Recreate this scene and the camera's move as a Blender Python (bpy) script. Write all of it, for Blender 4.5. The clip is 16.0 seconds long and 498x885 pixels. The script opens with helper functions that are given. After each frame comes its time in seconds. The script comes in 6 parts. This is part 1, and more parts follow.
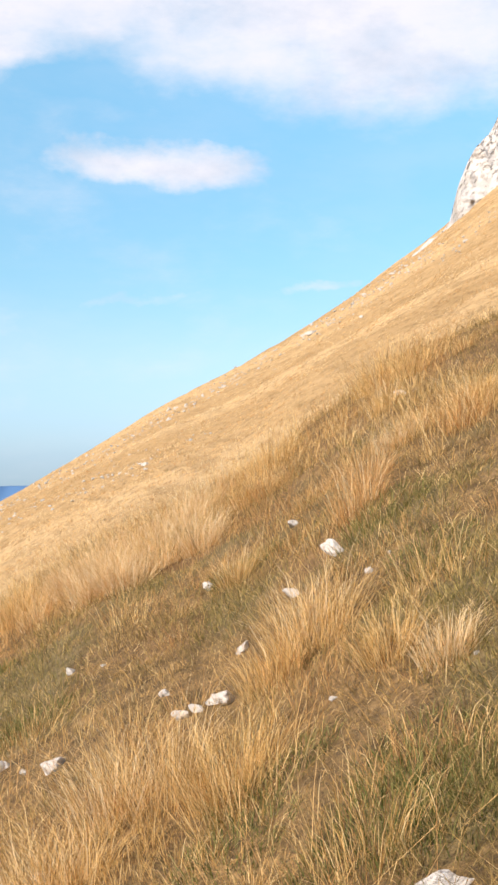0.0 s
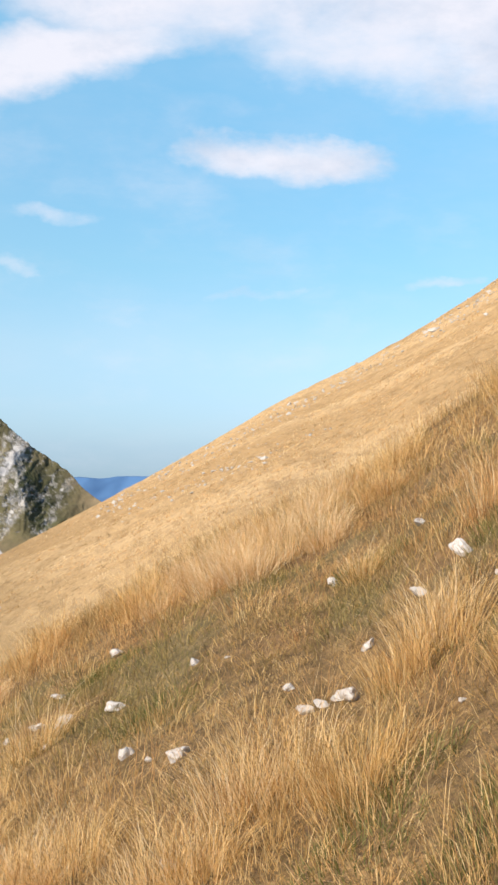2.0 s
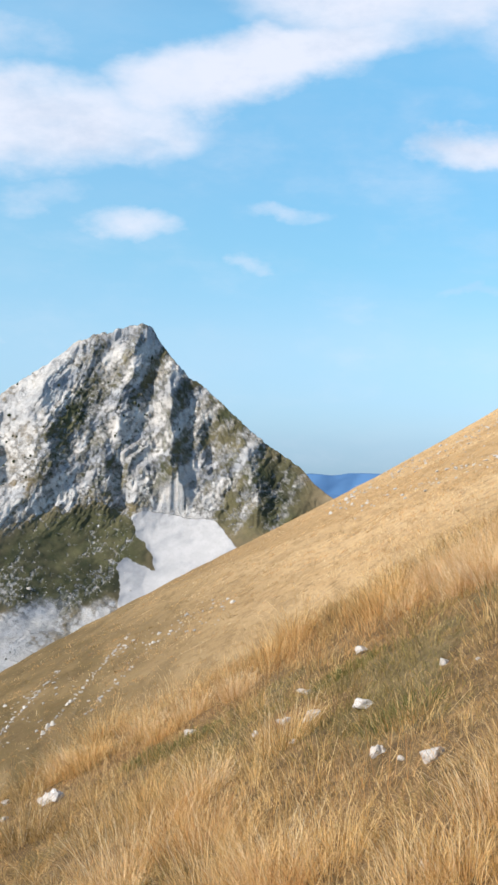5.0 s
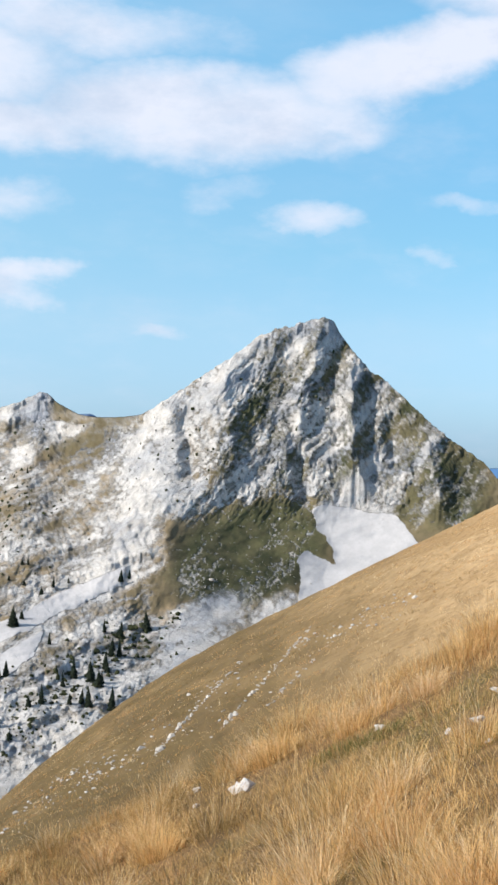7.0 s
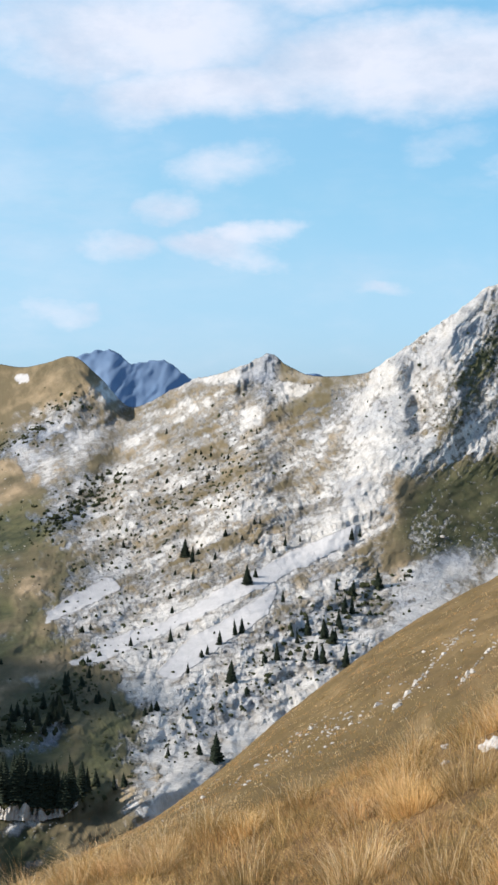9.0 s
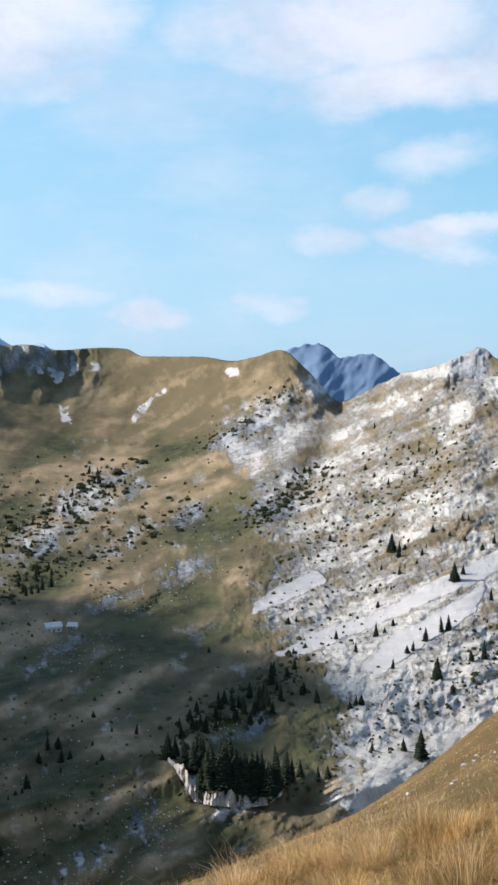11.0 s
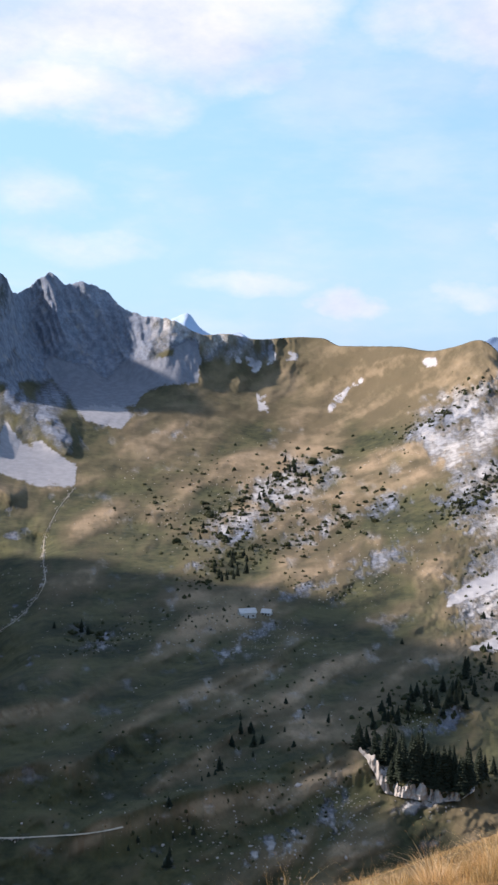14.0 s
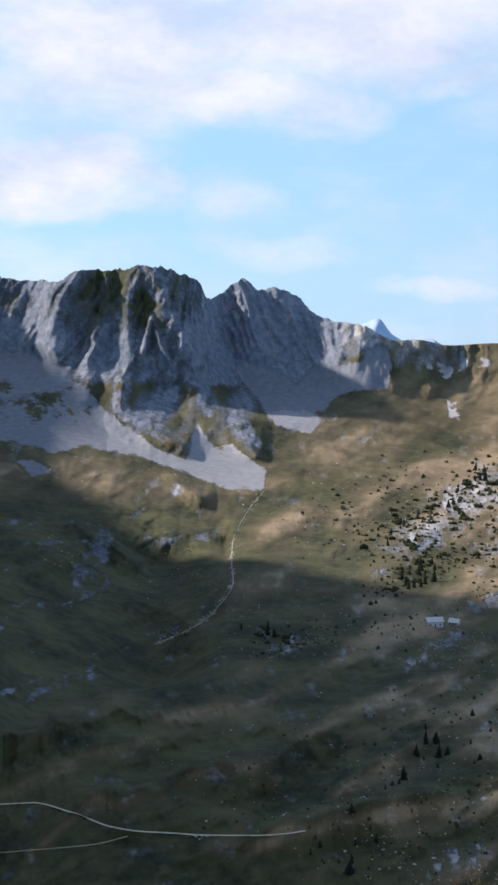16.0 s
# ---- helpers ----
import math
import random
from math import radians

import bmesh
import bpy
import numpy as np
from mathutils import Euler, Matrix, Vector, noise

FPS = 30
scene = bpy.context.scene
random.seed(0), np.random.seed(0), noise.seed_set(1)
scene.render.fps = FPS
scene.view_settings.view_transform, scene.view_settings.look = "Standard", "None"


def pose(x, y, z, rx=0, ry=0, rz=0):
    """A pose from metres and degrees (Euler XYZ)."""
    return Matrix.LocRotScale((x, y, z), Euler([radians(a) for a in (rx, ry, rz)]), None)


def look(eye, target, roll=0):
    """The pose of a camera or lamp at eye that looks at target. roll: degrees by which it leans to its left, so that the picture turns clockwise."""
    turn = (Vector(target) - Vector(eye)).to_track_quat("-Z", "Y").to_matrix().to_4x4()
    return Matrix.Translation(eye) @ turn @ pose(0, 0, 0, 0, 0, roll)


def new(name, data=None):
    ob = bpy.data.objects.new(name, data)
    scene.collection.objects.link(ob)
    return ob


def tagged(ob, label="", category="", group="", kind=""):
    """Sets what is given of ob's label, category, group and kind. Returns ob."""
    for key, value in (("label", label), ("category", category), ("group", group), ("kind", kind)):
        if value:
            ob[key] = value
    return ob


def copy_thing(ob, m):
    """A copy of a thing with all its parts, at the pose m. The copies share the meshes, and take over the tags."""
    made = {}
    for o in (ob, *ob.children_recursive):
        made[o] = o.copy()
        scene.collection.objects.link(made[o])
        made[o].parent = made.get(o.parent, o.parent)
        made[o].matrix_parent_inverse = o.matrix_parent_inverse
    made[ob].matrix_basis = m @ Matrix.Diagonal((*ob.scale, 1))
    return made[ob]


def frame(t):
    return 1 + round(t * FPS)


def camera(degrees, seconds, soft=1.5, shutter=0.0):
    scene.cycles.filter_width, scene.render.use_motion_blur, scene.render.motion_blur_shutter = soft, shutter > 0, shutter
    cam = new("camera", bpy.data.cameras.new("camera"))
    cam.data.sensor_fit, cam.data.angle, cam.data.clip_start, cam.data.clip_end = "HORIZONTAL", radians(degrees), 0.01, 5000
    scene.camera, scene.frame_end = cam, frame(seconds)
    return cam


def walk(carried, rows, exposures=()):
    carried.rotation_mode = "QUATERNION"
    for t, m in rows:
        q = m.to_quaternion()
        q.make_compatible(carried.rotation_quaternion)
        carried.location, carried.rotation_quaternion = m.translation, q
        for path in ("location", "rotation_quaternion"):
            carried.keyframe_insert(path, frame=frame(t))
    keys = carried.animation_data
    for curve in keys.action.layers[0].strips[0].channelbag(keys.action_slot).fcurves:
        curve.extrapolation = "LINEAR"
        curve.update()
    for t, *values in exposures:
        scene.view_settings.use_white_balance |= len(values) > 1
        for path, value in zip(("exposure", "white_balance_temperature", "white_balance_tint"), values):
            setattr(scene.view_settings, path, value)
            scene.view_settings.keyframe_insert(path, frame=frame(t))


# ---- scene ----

# ======================= camera and its walk =======================
cam = camera(22.04, 16.0, soft=2.7)
ARM, EYE = 0.53, 1.6          # the camera is swung at arm's length round a standing point
TURNS = [  # seconds, yaw to the left, pitch up, lean to the left
    (0.0, 0.0, 0.6, 0.0), (0.5, 1.166, 0.576, 0.34), (1.0, 2.46, 0.306, 0.814), (1.5, 3.719, 0.213, 1.173),
    (2.0, 5.315, 0.31, 1.387), (2.5, 6.451, 0.217, 1.397), (3.0, 8.014, 0.13, 1.491), (3.5, 9.781, -0.103, 1.695),
    (4.0, 11.783, 0.052, 1.746), (4.5, 13.92, -0.25, 1.878), (4.7, 14.606, -0.184, 1.812), (7.0, 23.775, -0.634, 1.878),
    (7.5, 25.379, -0.615, 1.799), (8.0, 26.474, -1.321, 0.843), (8.5, 29.063, -1.916, 1.055), (9.0, 33.89, -2.676, 0.036),
    (9.5, 36.481, -3.004, -0.276), (10.0, 38.587, -3.259, -0.13), (10.2, 39.573, -3.276, 0.031), (12.3, 46.887, -2.774, 0.079),
    (12.5, 47.182, -2.92, 0.106), (13.0, 48.426, -2.985, 0.04), (13.5, 50.025, -3.195, 0.226), (14.0, 51.978, -3.497, 0.603),
    (14.5, 53.459, -3.089, 0.604), (15.0, 55.817, -3.191, 0.322), (15.5, 58.253, -3.671, 0.988), (16.0, 60.469, -3.381, 1.073),
]
walk(cam, [(t, pose(-ARM * math.sin(radians(w)), ARM * math.cos(radians(w)), EYE, 90 + p, -r, w)) for t, w, p, r in TURNS],
     exposures=[(0.0, 0.56, 7150, 15), (2.0, 0.47, 6950, 13), (4.5, 0.42, 6500, 10), (10.0, 0.42, 6500, 10), (12.5, 0.50, 6600, 13), (13.5, 0.54, 6650, 15), (14.2, 0.60, 6650, 21), (15.0, 0.58, 6650, 21), (15.5, 0.52, 6650, 19), (16.0, 0.46, 6600, 17)])

# ======================= world, sun, exposure =======================
SUN_AZ, SUN_EL = 131.0, 30.0      # degrees to the left of straight ahead, and up
scene.view_settings.exposure = 0.35


def way(az, el):
    a, e = radians(az), radians(el)
    return Vector((-math.sin(a) * math.cos(e), math.cos(a) * math.cos(e), math.sin(e)))


sun = new("sun", bpy.data.lights.new("sun", "SUN"))
sun.data.energy, sun.data.angle, sun.data.color = 5.0, radians(2.2), (1.0, 0.92, 0.82)
sun.matrix_world = look(way(SUN_AZ, SUN_EL) * 100, (0, 0, 0))


class Nodes:
    """Short hand for building a node tree."""

    def __init__(self, tree):
        self.tree = tree
        tree.nodes.clear()

    def add(self, kind, *inputs, **props):
        n = self.tree.nodes.new(kind)
        for k, v in props.items():
            setattr(n, k, v)
        for i, v in enumerate(inputs):
            self.put(n, i, v)
        return n

    def put(self, n, i, v):
        if v is None:
            return
        if hasattr(v, "is_output"):
            self.tree.links.new(v, n.inputs[i])
        else:
            n.inputs[i].default_value = v

    def math(self, op, a, b=None, c=None, clamp=False):
        return self.add("ShaderNodeMath", a, b, c, operation=op, use_clamp=clamp).outputs[0]

    def noise(self, vec, scale, detail=4.0, rough=0.55, dist=0.0):
        n = self.add("ShaderNodeTexNoise")
        if vec is not None:
            self.put(n, 0, vec)
        n.inputs["Scale"].default_value, n.inputs["Detail"].default_value = scale, detail
        n.inputs["Roughness"].default_value, n.inputs["Distortion"].default_value = rough, dist
        return n.outputs[0]

    def step(self, v, lo, hi):
        n = self.add("ShaderNodeMapRange", v, lo, hi, 0.0, 1.0, interpolation_type="SMOOTHSTEP")
        return n.outputs[0]

    def mix(self, fac, a, b):
        n = self.add("ShaderNodeMix", data_type="RGBA")
        self.put(n, 0, fac)
        self.put(n, 6, a)
        self.put(n, 7, b)
        return n.outputs[2]

    def ramp(self, fac, stops):
        n = self.add("ShaderNodeValToRGB", fac)
        els = n.color_ramp.elements
        while len(els) < len(stops):
            els.new(0.5)
        for e, (p, c) in zip(els, stops):
            e.position, e.color = p, (*c, 1)
        return n.outputs[0]


def rgb(r, g, b):
    return (r, g, b, 1.0)


world = bpy.data.worlds.new("sky")
scene.world = world
world.use_nodes = True
N = Nodes(world.node_tree)
sky = N.add("ShaderNodeTexSky", sky_type="NISHITA", sun_disc=False, sun_elevation=radians(SUN_EL), sun_rotation=radians(-SUN_AZ),
            altitude=1800, air_density=1.0, dust_density=0.3, ozone_density=1.5)
co = N.add("ShaderNodeTexCoord").outputs["Generated"]
sep = N.add("ShaderNodeSeparateXYZ", co)
SX, SY, SZ = sep.outputs
AZ = N.math("MULTIPLY", N.math("ARCTAN2", N.math("MULTIPLY", SX, -1.0), SY), 180 / math.pi)
ELV = N.math("MULTIPLY", N.math("ARCSINE", SZ), 180 / math.pi)
# clouds: bearing, height, half width, half height, slant, density
CLOUDS = [
    (-4, 18.9, 15, 4.2, 0.0, 1.0), (10, 19.4, 9, 3.2, 0.0, 0.9), (3.6, 12.6, 4.6, 1.2, -0.05, 0.9), (-3.8, 7.2, 1.8, 0.4, 0.05, 0.5), (5, 7.1, 2.2, 0.3, 0.0, 0.3),
    (15.5, 16.4, 11.5, 2.0, 0.2, 1.0), (27, 13.6, 10, 2.5, 0.04, 1.0), (25.4, 10.8, 2.4, 0.9, 0.1, 0.45), (20.8, 9.5, 2.8, 0.8, -0.05, 0.6), (32, 17.0, 8, 1.8, 0.0, 0.7),
    (13.9, 9.8, 2.8, 0.55, -0.05, 0.5), (15.2, 7.6, 1.2, 0.5, 0.0, 0.38), (33.4, 6.4, 2.8, 0.8, 0.0, 0.8), (34.5, 9.4, 2.0, 0.9, 0.0, 0.4), (28.1, 4.0, 1.6, 0.45, 0.0, 0.45),
    (34.5, 12.6, 8, 1.7, 0.08, 0.9), (39, 14.9, 10, 2.4, 0.0, 0.9), (34.9, 5.9, 3.8, 0.9, -0.08, 0.75),
    (35.3, 9.2, 3.0, 1.0, 0.0, 0.55), (37.8, 7.9, 1.8, 0.8, 0.0, 0.5), (40, 6.0, 1.8, 0.9, 0.0, 0.5), (42.2, 3.2, 1.8, 0.8, -0.1, 0.55),
    (56, 14.8, 9, 3.8, 0.0, 1.0), (47.5, 2.9, 2.2, 0.8, -0.12, 0.75), (51, 12.6, 3.0, 1.2, 0.0, 0.6), (67, 13.8, 11, 4.8, 0.0, 1.0),
    (70, 8.2, 6, 2.6, 0.0, 0.95), (61.5, 7.4, 3.4, 1.6, 0.0, 0.4), (61.0, 11.6, 8.5, 2.0, 0.0, 0.85), (66.5, 7.4, 4.0, 1.3, 0.0, 0.7), (52, 3.8, 4.0, 0.8, 0.0, 0.5), (59, 5.2, 4.0, 0.9, 0.0, 0.4),
]
warp = N.add("ShaderNodeTexNoise", N.add("ShaderNodeVectorMath", co, (1.0, 1.0, 1.7), operation="MULTIPLY").outputs[0])
warp.inputs["Scale"].default_value, warp.inputs["Detail"].default_value, warp.inputs["Roughness"].default_value = 7.0, 6.0, 0.6
wsep = N.add("ShaderNodeSeparateXYZ", warp.outputs["Color"])
AZW = N.math("ADD", AZ, N.math("MULTIPLY_ADD", wsep.outputs[0], 9.0, -4.5))
ELW = N.math("ADD", ELV, N.math("MULTIPLY_ADD", wsep.outputs[1], 4.0, -2.0))
cover = None
for ca, ce, cw, ch, cs, cd in CLOUDS:
    da = N.math("SUBTRACT", AZW, ca)
    de = N.math("SUBTRACT", N.math("MULTIPLY_ADD", da, cs, ELW), ce)
    u = N.math("MULTIPLY", da, 1 / cw)
    v = N.math("MULTIPLY", de, 1 / ch)
    d = N.math("MULTIPLY_ADD", v, v, N.math("MULTIPLY", u, u))
    one = N.math("MULTIPLY_ADD", d, -cd, cd, clamp=True)
    cover = one if cover is None else N.math("MAXIMUM", cover, one)
wisp = N.noise(N.add("ShaderNodeVectorMath", co, (1.0, 1.0, 2.2), operation="MULTIPLY").outputs[0], 11.0, 8.0, 0.6)
body = N.step(N.math("MULTIPLY_ADD", cover, 1.0, N.math("MULTIPLY_ADD", wisp, 1.1, -0.55)), -0.08, 1.0)
veil = N.math("MULTIPLY", N.step(N.noise(N.add("ShaderNodeVectorMath", co, (1.0, 1.0, 3.0), operation="MULTIPLY").outputs[0], 5.0, 7.0, 0.6), 0.42, 0.75), N.math("MULTIPLY_ADD", N.step(AZ, 20.0, 60.0), 0.35, 0.10))
haze = N.math("MULTIPLY", N.step(AZ, 2.0, 58.0), 0.5)
loose = N.math("MULTIPLY", N.step(N.noise(co, 2.6, 6.0), 0.48, 0.66), N.step(ELV, 22.0, 36.0))
dens = N.math("MAXIMUM", N.math("MAXIMUM", N.math("MULTIPLY", body, 0.92), veil), loose)
blue = N.add("ShaderNodeMix", data_type="RGBA", blend_type="MULTIPLY")
grade = N.ramp(N.math("MULTIPLY", ELV, 1 / 90.0, clamp=True), [(0.0, (0.30, 0.47, 0.82)), (0.05, (0.61, 0.74, 0.84)), (0.09, (0.61, 0.89, 0.91)), (0.133, (0.69, 1.05, 1.05)), (0.2, (0.88, 1.38, 1.31)), (0.42, (0.80, 0.90, 0.95))])
N.put(blue, 0, 1.0), N.put(blue, 6, sky.outputs[0]), N.put(blue, 7, grade)
glow = N.math("MULTIPLY_ADD", N.step(AZ, 38.0, 66.0), 0.07, 1.0)
puff = N.noise(N.add("ShaderNodeVectorMath", co, (1.0, 1.0, 2.0), operation="MULTIPLY").outputs[0], 8.0, 8.0, 0.62)
shade = N.ramp(N.math("MULTIPLY_ADD", N.step(AZ, 30.0, 60.0), -0.10, N.math("ADD", puff, 0.06)), [(0.33, (3.4, 4.0, 5.0)), (0.58, (5.0, 5.2, 5.9))])
shade = N.add("ShaderNodeVectorMath", shade, glow, operation="SCALE")
N.put(shade, "Scale", glow)
shade = shade.outputs[0]
tint = N.mix(dens, N.mix(haze, blue.outputs[2], rgb(3.0, 4.66, 5.95)), shade)
bg = N.add("ShaderNodeBackground", tint, 0.13)
N.add("ShaderNodeOutputWorld", bg.outputs[0])

# ======================= arithmetic of the land =======================


def lattice(ix, iy, seed):
    h = (ix * 374761393 + iy * 668265263 + seed * 1442695041) & 0xFFFFFFFF
    h = ((h ^ (h >> 13)) * 1274126177) & 0xFFFFFFFF
    return ((h ^ (h >> 16)) & 0xFFFF) / 65535.0


def vnoise(x, y, seed=0):
    """Smooth random field in -1..1."""
    x, y = np.asarray(x, float), np.asarray(y, float)
    fx, fy = np.floor(x), np.floor(y)
    ix, iy = fx.astype(np.int64), fy.astype(np.int64)
    u, v = x - fx, y - fy
    u, v = u * u * u * (u * (u * 6 - 15) + 10), v * v * v * (v * (v * 6 - 15) + 10)
    a, b = lattice(ix, iy, seed), lattice(ix + 1, iy, seed)
    c, d = lattice(ix, iy + 1, seed), lattice(ix + 1, iy + 1, seed)
    return 2 * (a + (b - a) * u + (c - a) * v + (a - b - c + d) * u * v) - 1


def fbm(x, y, octaves=5, seed=0, gain=0.5):
    out, amp, tot = 0.0, 1.0, 0.0
    for o in range(octaves):
        c, s = math.cos(o * 0.9), math.sin(o * 0.9)
        out = out + amp * vnoise((x * c - y * s) * 2 ** o + 17.3 * o, (x * s + y * c) * 2 ** o - 9.1 * o, seed + o)
        tot += amp
        amp *= gain
    return out / tot


def ridged(x, y, octaves=4, seed=0, gain=0.5):
    out, amp, tot = 0.0, 1.0, 0.0
    for o in range(octaves):
        out = out + amp * (1 - 2 * np.abs(vnoise(x * 2 ** o + 3.7 * o, y * 2 ** o + 8.3 * o, seed + o)))
        tot += amp
        amp *= gain
    return out / tot


def curve(pts, x):
    """A smooth curve through (x, y) points, flat-ended, without overshoot."""
    px, py = np.array([p[0] for p in pts], float), np.array([p[1] for p in pts], float)
    h = np.diff(px)
    s = np.diff(py) / h
    m = np.zeros(len(px))
    m[0], m[-1] = s[0], s[-1]
    for i in range(1, len(px) - 1):
        m[i] = 0 if s[i - 1] * s[i] <= 0 else 2 * s[i - 1] * s[i] / (s[i - 1] + s[i])
    x = np.clip(x, px[0], px[-1])
    k = np.clip(np.searchsorted(px, x) - 1, 0, len(h) - 1)
    t = (x - px[k]) / h[k]
    return (py[k] * (1 + 2 * t) * (1 - t) ** 2 + h[k] * m[k] * t * (1 - t) ** 2 + py[k + 1] * t * t * (3 - 2 * t) + h[k] * m[k + 1] * t * t * (t - 1))


def smooth(x, lo, hi):
    t = np.clip((x - lo) / (hi - lo), 0, 1)
    return t * t * (3 - 2 * t)


def tand(a):
    return np.tan(np.radians(a))


# the near hillside: height angles of its brow and of the nearer hump, by bearing
BROW = [(-180, -14), (-150, 0), (-110, 18), (-70, 22), (-40, 17.0), (-20, 15.9), (-11, 12.1), (-8.9, 10.3), (-7.5, 9.2), (-6.2, 8.3), (-5, 7.4), (-2.5, 5.75), (0, 4.25), (3.6, 2.4), (6.3, 0.75), (8.7, -0.7), (11.4, -2.25),
        (16.1, -4.8), (21, -7.45), (25, -9.6), (28.6, -11.9), (32.4, -14.75), (35.5, -17.2), (38.3, -19.0), (42, -20.5), (45, -21.6), (55, -25), (70, -29), (95, -32), (130, -30), (180, -14)]
HUMP = [(-180, -16), (-150, -4), (-110, 13), (-70, 16), (-40, 12.0), (-20, 9.0), (-11, 6.1), (-5, 3.0), (1, -1.4), (6, -3.6), (12, -7.5), (15.5, -9.45), (20.4, -12.2), (24.3, -14.4), (28.4, -16.3),
        (35, -18.5), (40.7, -20.1), (47, -21.9), (60, -26), (80, -30), (130, -28), (180, -16)]
R_HUMP = 11.5


def hill(az, r):
    """Height of the hillside over the standing point, by bearing and distance."""
    az, r = np.asarray(az, float), np.asarray(r, float)
    rc = curve([(-180, 120), (-110, 220), (-40, 190), (0, 175), (20, 165), (36, 130), (45, 70), (60, 60), (130, 60), (180, 120)], az)
    th, tc = tand(curve(HUMP, az)), tand(curve(BROW, az))
    near = r * (th + EYE / R_HUMP)
    start = 0.3 * rc                       # where the upper slope comes into sight over the hump
    dip = th - 0.035 * np.sin(np.clip((r - R_HUMP) / (start - R_HUMP), 0, 1) * math.pi)
    rs = np.maximum(r, 1.0)
    climb = th + (tc - th) * (1 / start - 1 / rs) / (1 / start - 1 / rc)
    far = EYE + r * np.where(r < start, dip, climb)
    past = np.maximum(r - rc, 0)
    k = tc + (tc - th) / (rc / start - 1)
    beyond = EYE + rc * tc + past * (k - 0.2) - 0.55 * past * past / (past + 25.0)
    w = smooth(r, R_HUMP - 1.2, R_HUMP + 1.2)
    z = near * (1 - w) + np.where(r > rc, beyond, far) * w
    x, y = -r * np.sin(np.radians(az)), r * np.cos(np.radians(az))
    amp = smooth(r, 1.0, 6.0) * 0.07 + smooth(r, 30, 90) * 0.11
    z = z + amp * fbm(x * 0.45, y * 0.45, 4, 5) + 0.045 * smooth(r, 2.0, 5.0) * (1 - smooth(r, 12, 16)) * fbm(x * 2.4, y * 2.4, 3, 6) + 0.14 * smooth(r, 35, 70) * fbm(az * 0.08 + z * 0.02, (z + 0.30 * r * np.sin(np.radians(az + 20))) * 0.35, 4, 11) * (1 - smooth(r, rc * 0.8, rc))
    return np.maximum(z, -215.0 + 10 * fbm(x * 0.01, y * 0.01, 3, 4))


def lush(az, r):
    """Where the near turf is short and greener."""
    x, y = -r * np.sin(np.radians(az)), r * np.cos(np.radians(az))
    out = 0.5 * fbm(x * 0.8, y * 0.8, 4, 161) + 0.95 * fbm(x * 2.6, y * 2.6, 3, 162) - 0.24
    for ca_, cr, wa, wr in ((-9, 5.6, 3.5, 1.0), (-8.5, 3.9, 5.0, 0.8), (9.5, 7.0, 2.2, 0.6), (5.7, 7.9, 2.4, 0.8), (1.3, 6.9, 2.2, 0.5), (10.5, 8.4, 2.0, 0.7), (-4.5, 7.4, 1.6, 0.6), (17, 8.6, 2.5, 0.6)):
        out = out + 0.65 * np.exp(-((az - ca_) / wa) ** 2 - ((r - cr) / wr) ** 2)
    return smooth(out, 0.05, 0.5) * (1 - smooth(r, 9.5, 11))


def place(az, r, lift=0.0):
    z = float(hill(az, r))
    return Vector((-r * math.sin(radians(az)), r * math.cos(radians(az)), z + lift))


# the far land: skyline height angle by bearing
SKYLINE = [(4, -6), (11.8, -2.5), (12.7, -1.85), (13.3, -1.2), (14.8, -0.2), (16.2, 0.95), (17.6, 2.2), (18.6, 2.9), (19.7, 4.15), (20.4, 5.05), (21.45, 4.8),
           (23.2, 4.25), (24.9, 3.0), (26.2, 2.1), (27.4, 1.25), (28.9, 0.4), (30.4, 0.28), (31.2, 0.35), (32.2, 0.8), (33.0, 1.3), (33.9, 0.9), (34.9, 0.5),
           (36.2, 0.2), (37.5, -0.4), (39.1, -1.1), (40.6, 0.3), (41.8, 1.18), (42.9, 0.87), (43.9, 0.68), (45.4, 0.86), (47.9, 0.86), (48.7, 1.2), (49.7, 1.24),
           (51.6, 1.12), (53, 1.35), (54, 1.3), (55.4, 1.9), (56.6, 2.1)]
MASSIF = [(56.6, 2.1), (57.6, 2.45), (58.5, 3.25), (59.6, 3.55), (60.1, 3.4), (60.76, 3.94), (61.9, 3.2), (62.37, 3.0), (62.7, 3.7), (63.4, 4.0), (65.2, 4.4), (66.4, 4.2),
          (68.1, 4.1), (69, 3.65), (70.1, 3.6), (71.6, 3.7), (74, 3.6), (80, 2.5), (86, 1)]
# distance by bearing (rows) and height angle (columns)
EL_COLS = (-26, -17, -10, -5, -1, 5)
DIST = [(10, (380, 500, 800, 930, 1000, 1100)), (20, (380, 520, 840, 960, 1020, 1120)), (27, (380, 540, 820, 950, 1020, 1130)), (33, (380, 580, 800, 970, 1150, 1300)),
        (40, (380, 540, 860, 1180, 1500, 1700)), (50, (370, 520, 900, 1420, 1850, 2080)), (60, (370, 520, 900, 1420, 1730, 1900)), (72, (370, 520, 900, 1330, 1650, 1820)),
        (86, (360, 480, 700, 900, 1000, 1100))]


def skyline(az):
    base = np.where(az < 56.6, curve(SKYLINE, az), curve(MASSIF, az))
    jag = 0.13 * fbm(az * 3.0, az * 0 + 2.5, 5, 31, 0.65)
    rocky = smooth(az, 12, 15) * (1 - smooth(az, 27, 29)) + 0.7 * smooth(az, 32, 33) * (1 - smooth(az, 38, 39)) + 1.3 * smooth(az, 52, 58)
    return base + jag * (0.15 + rocky)


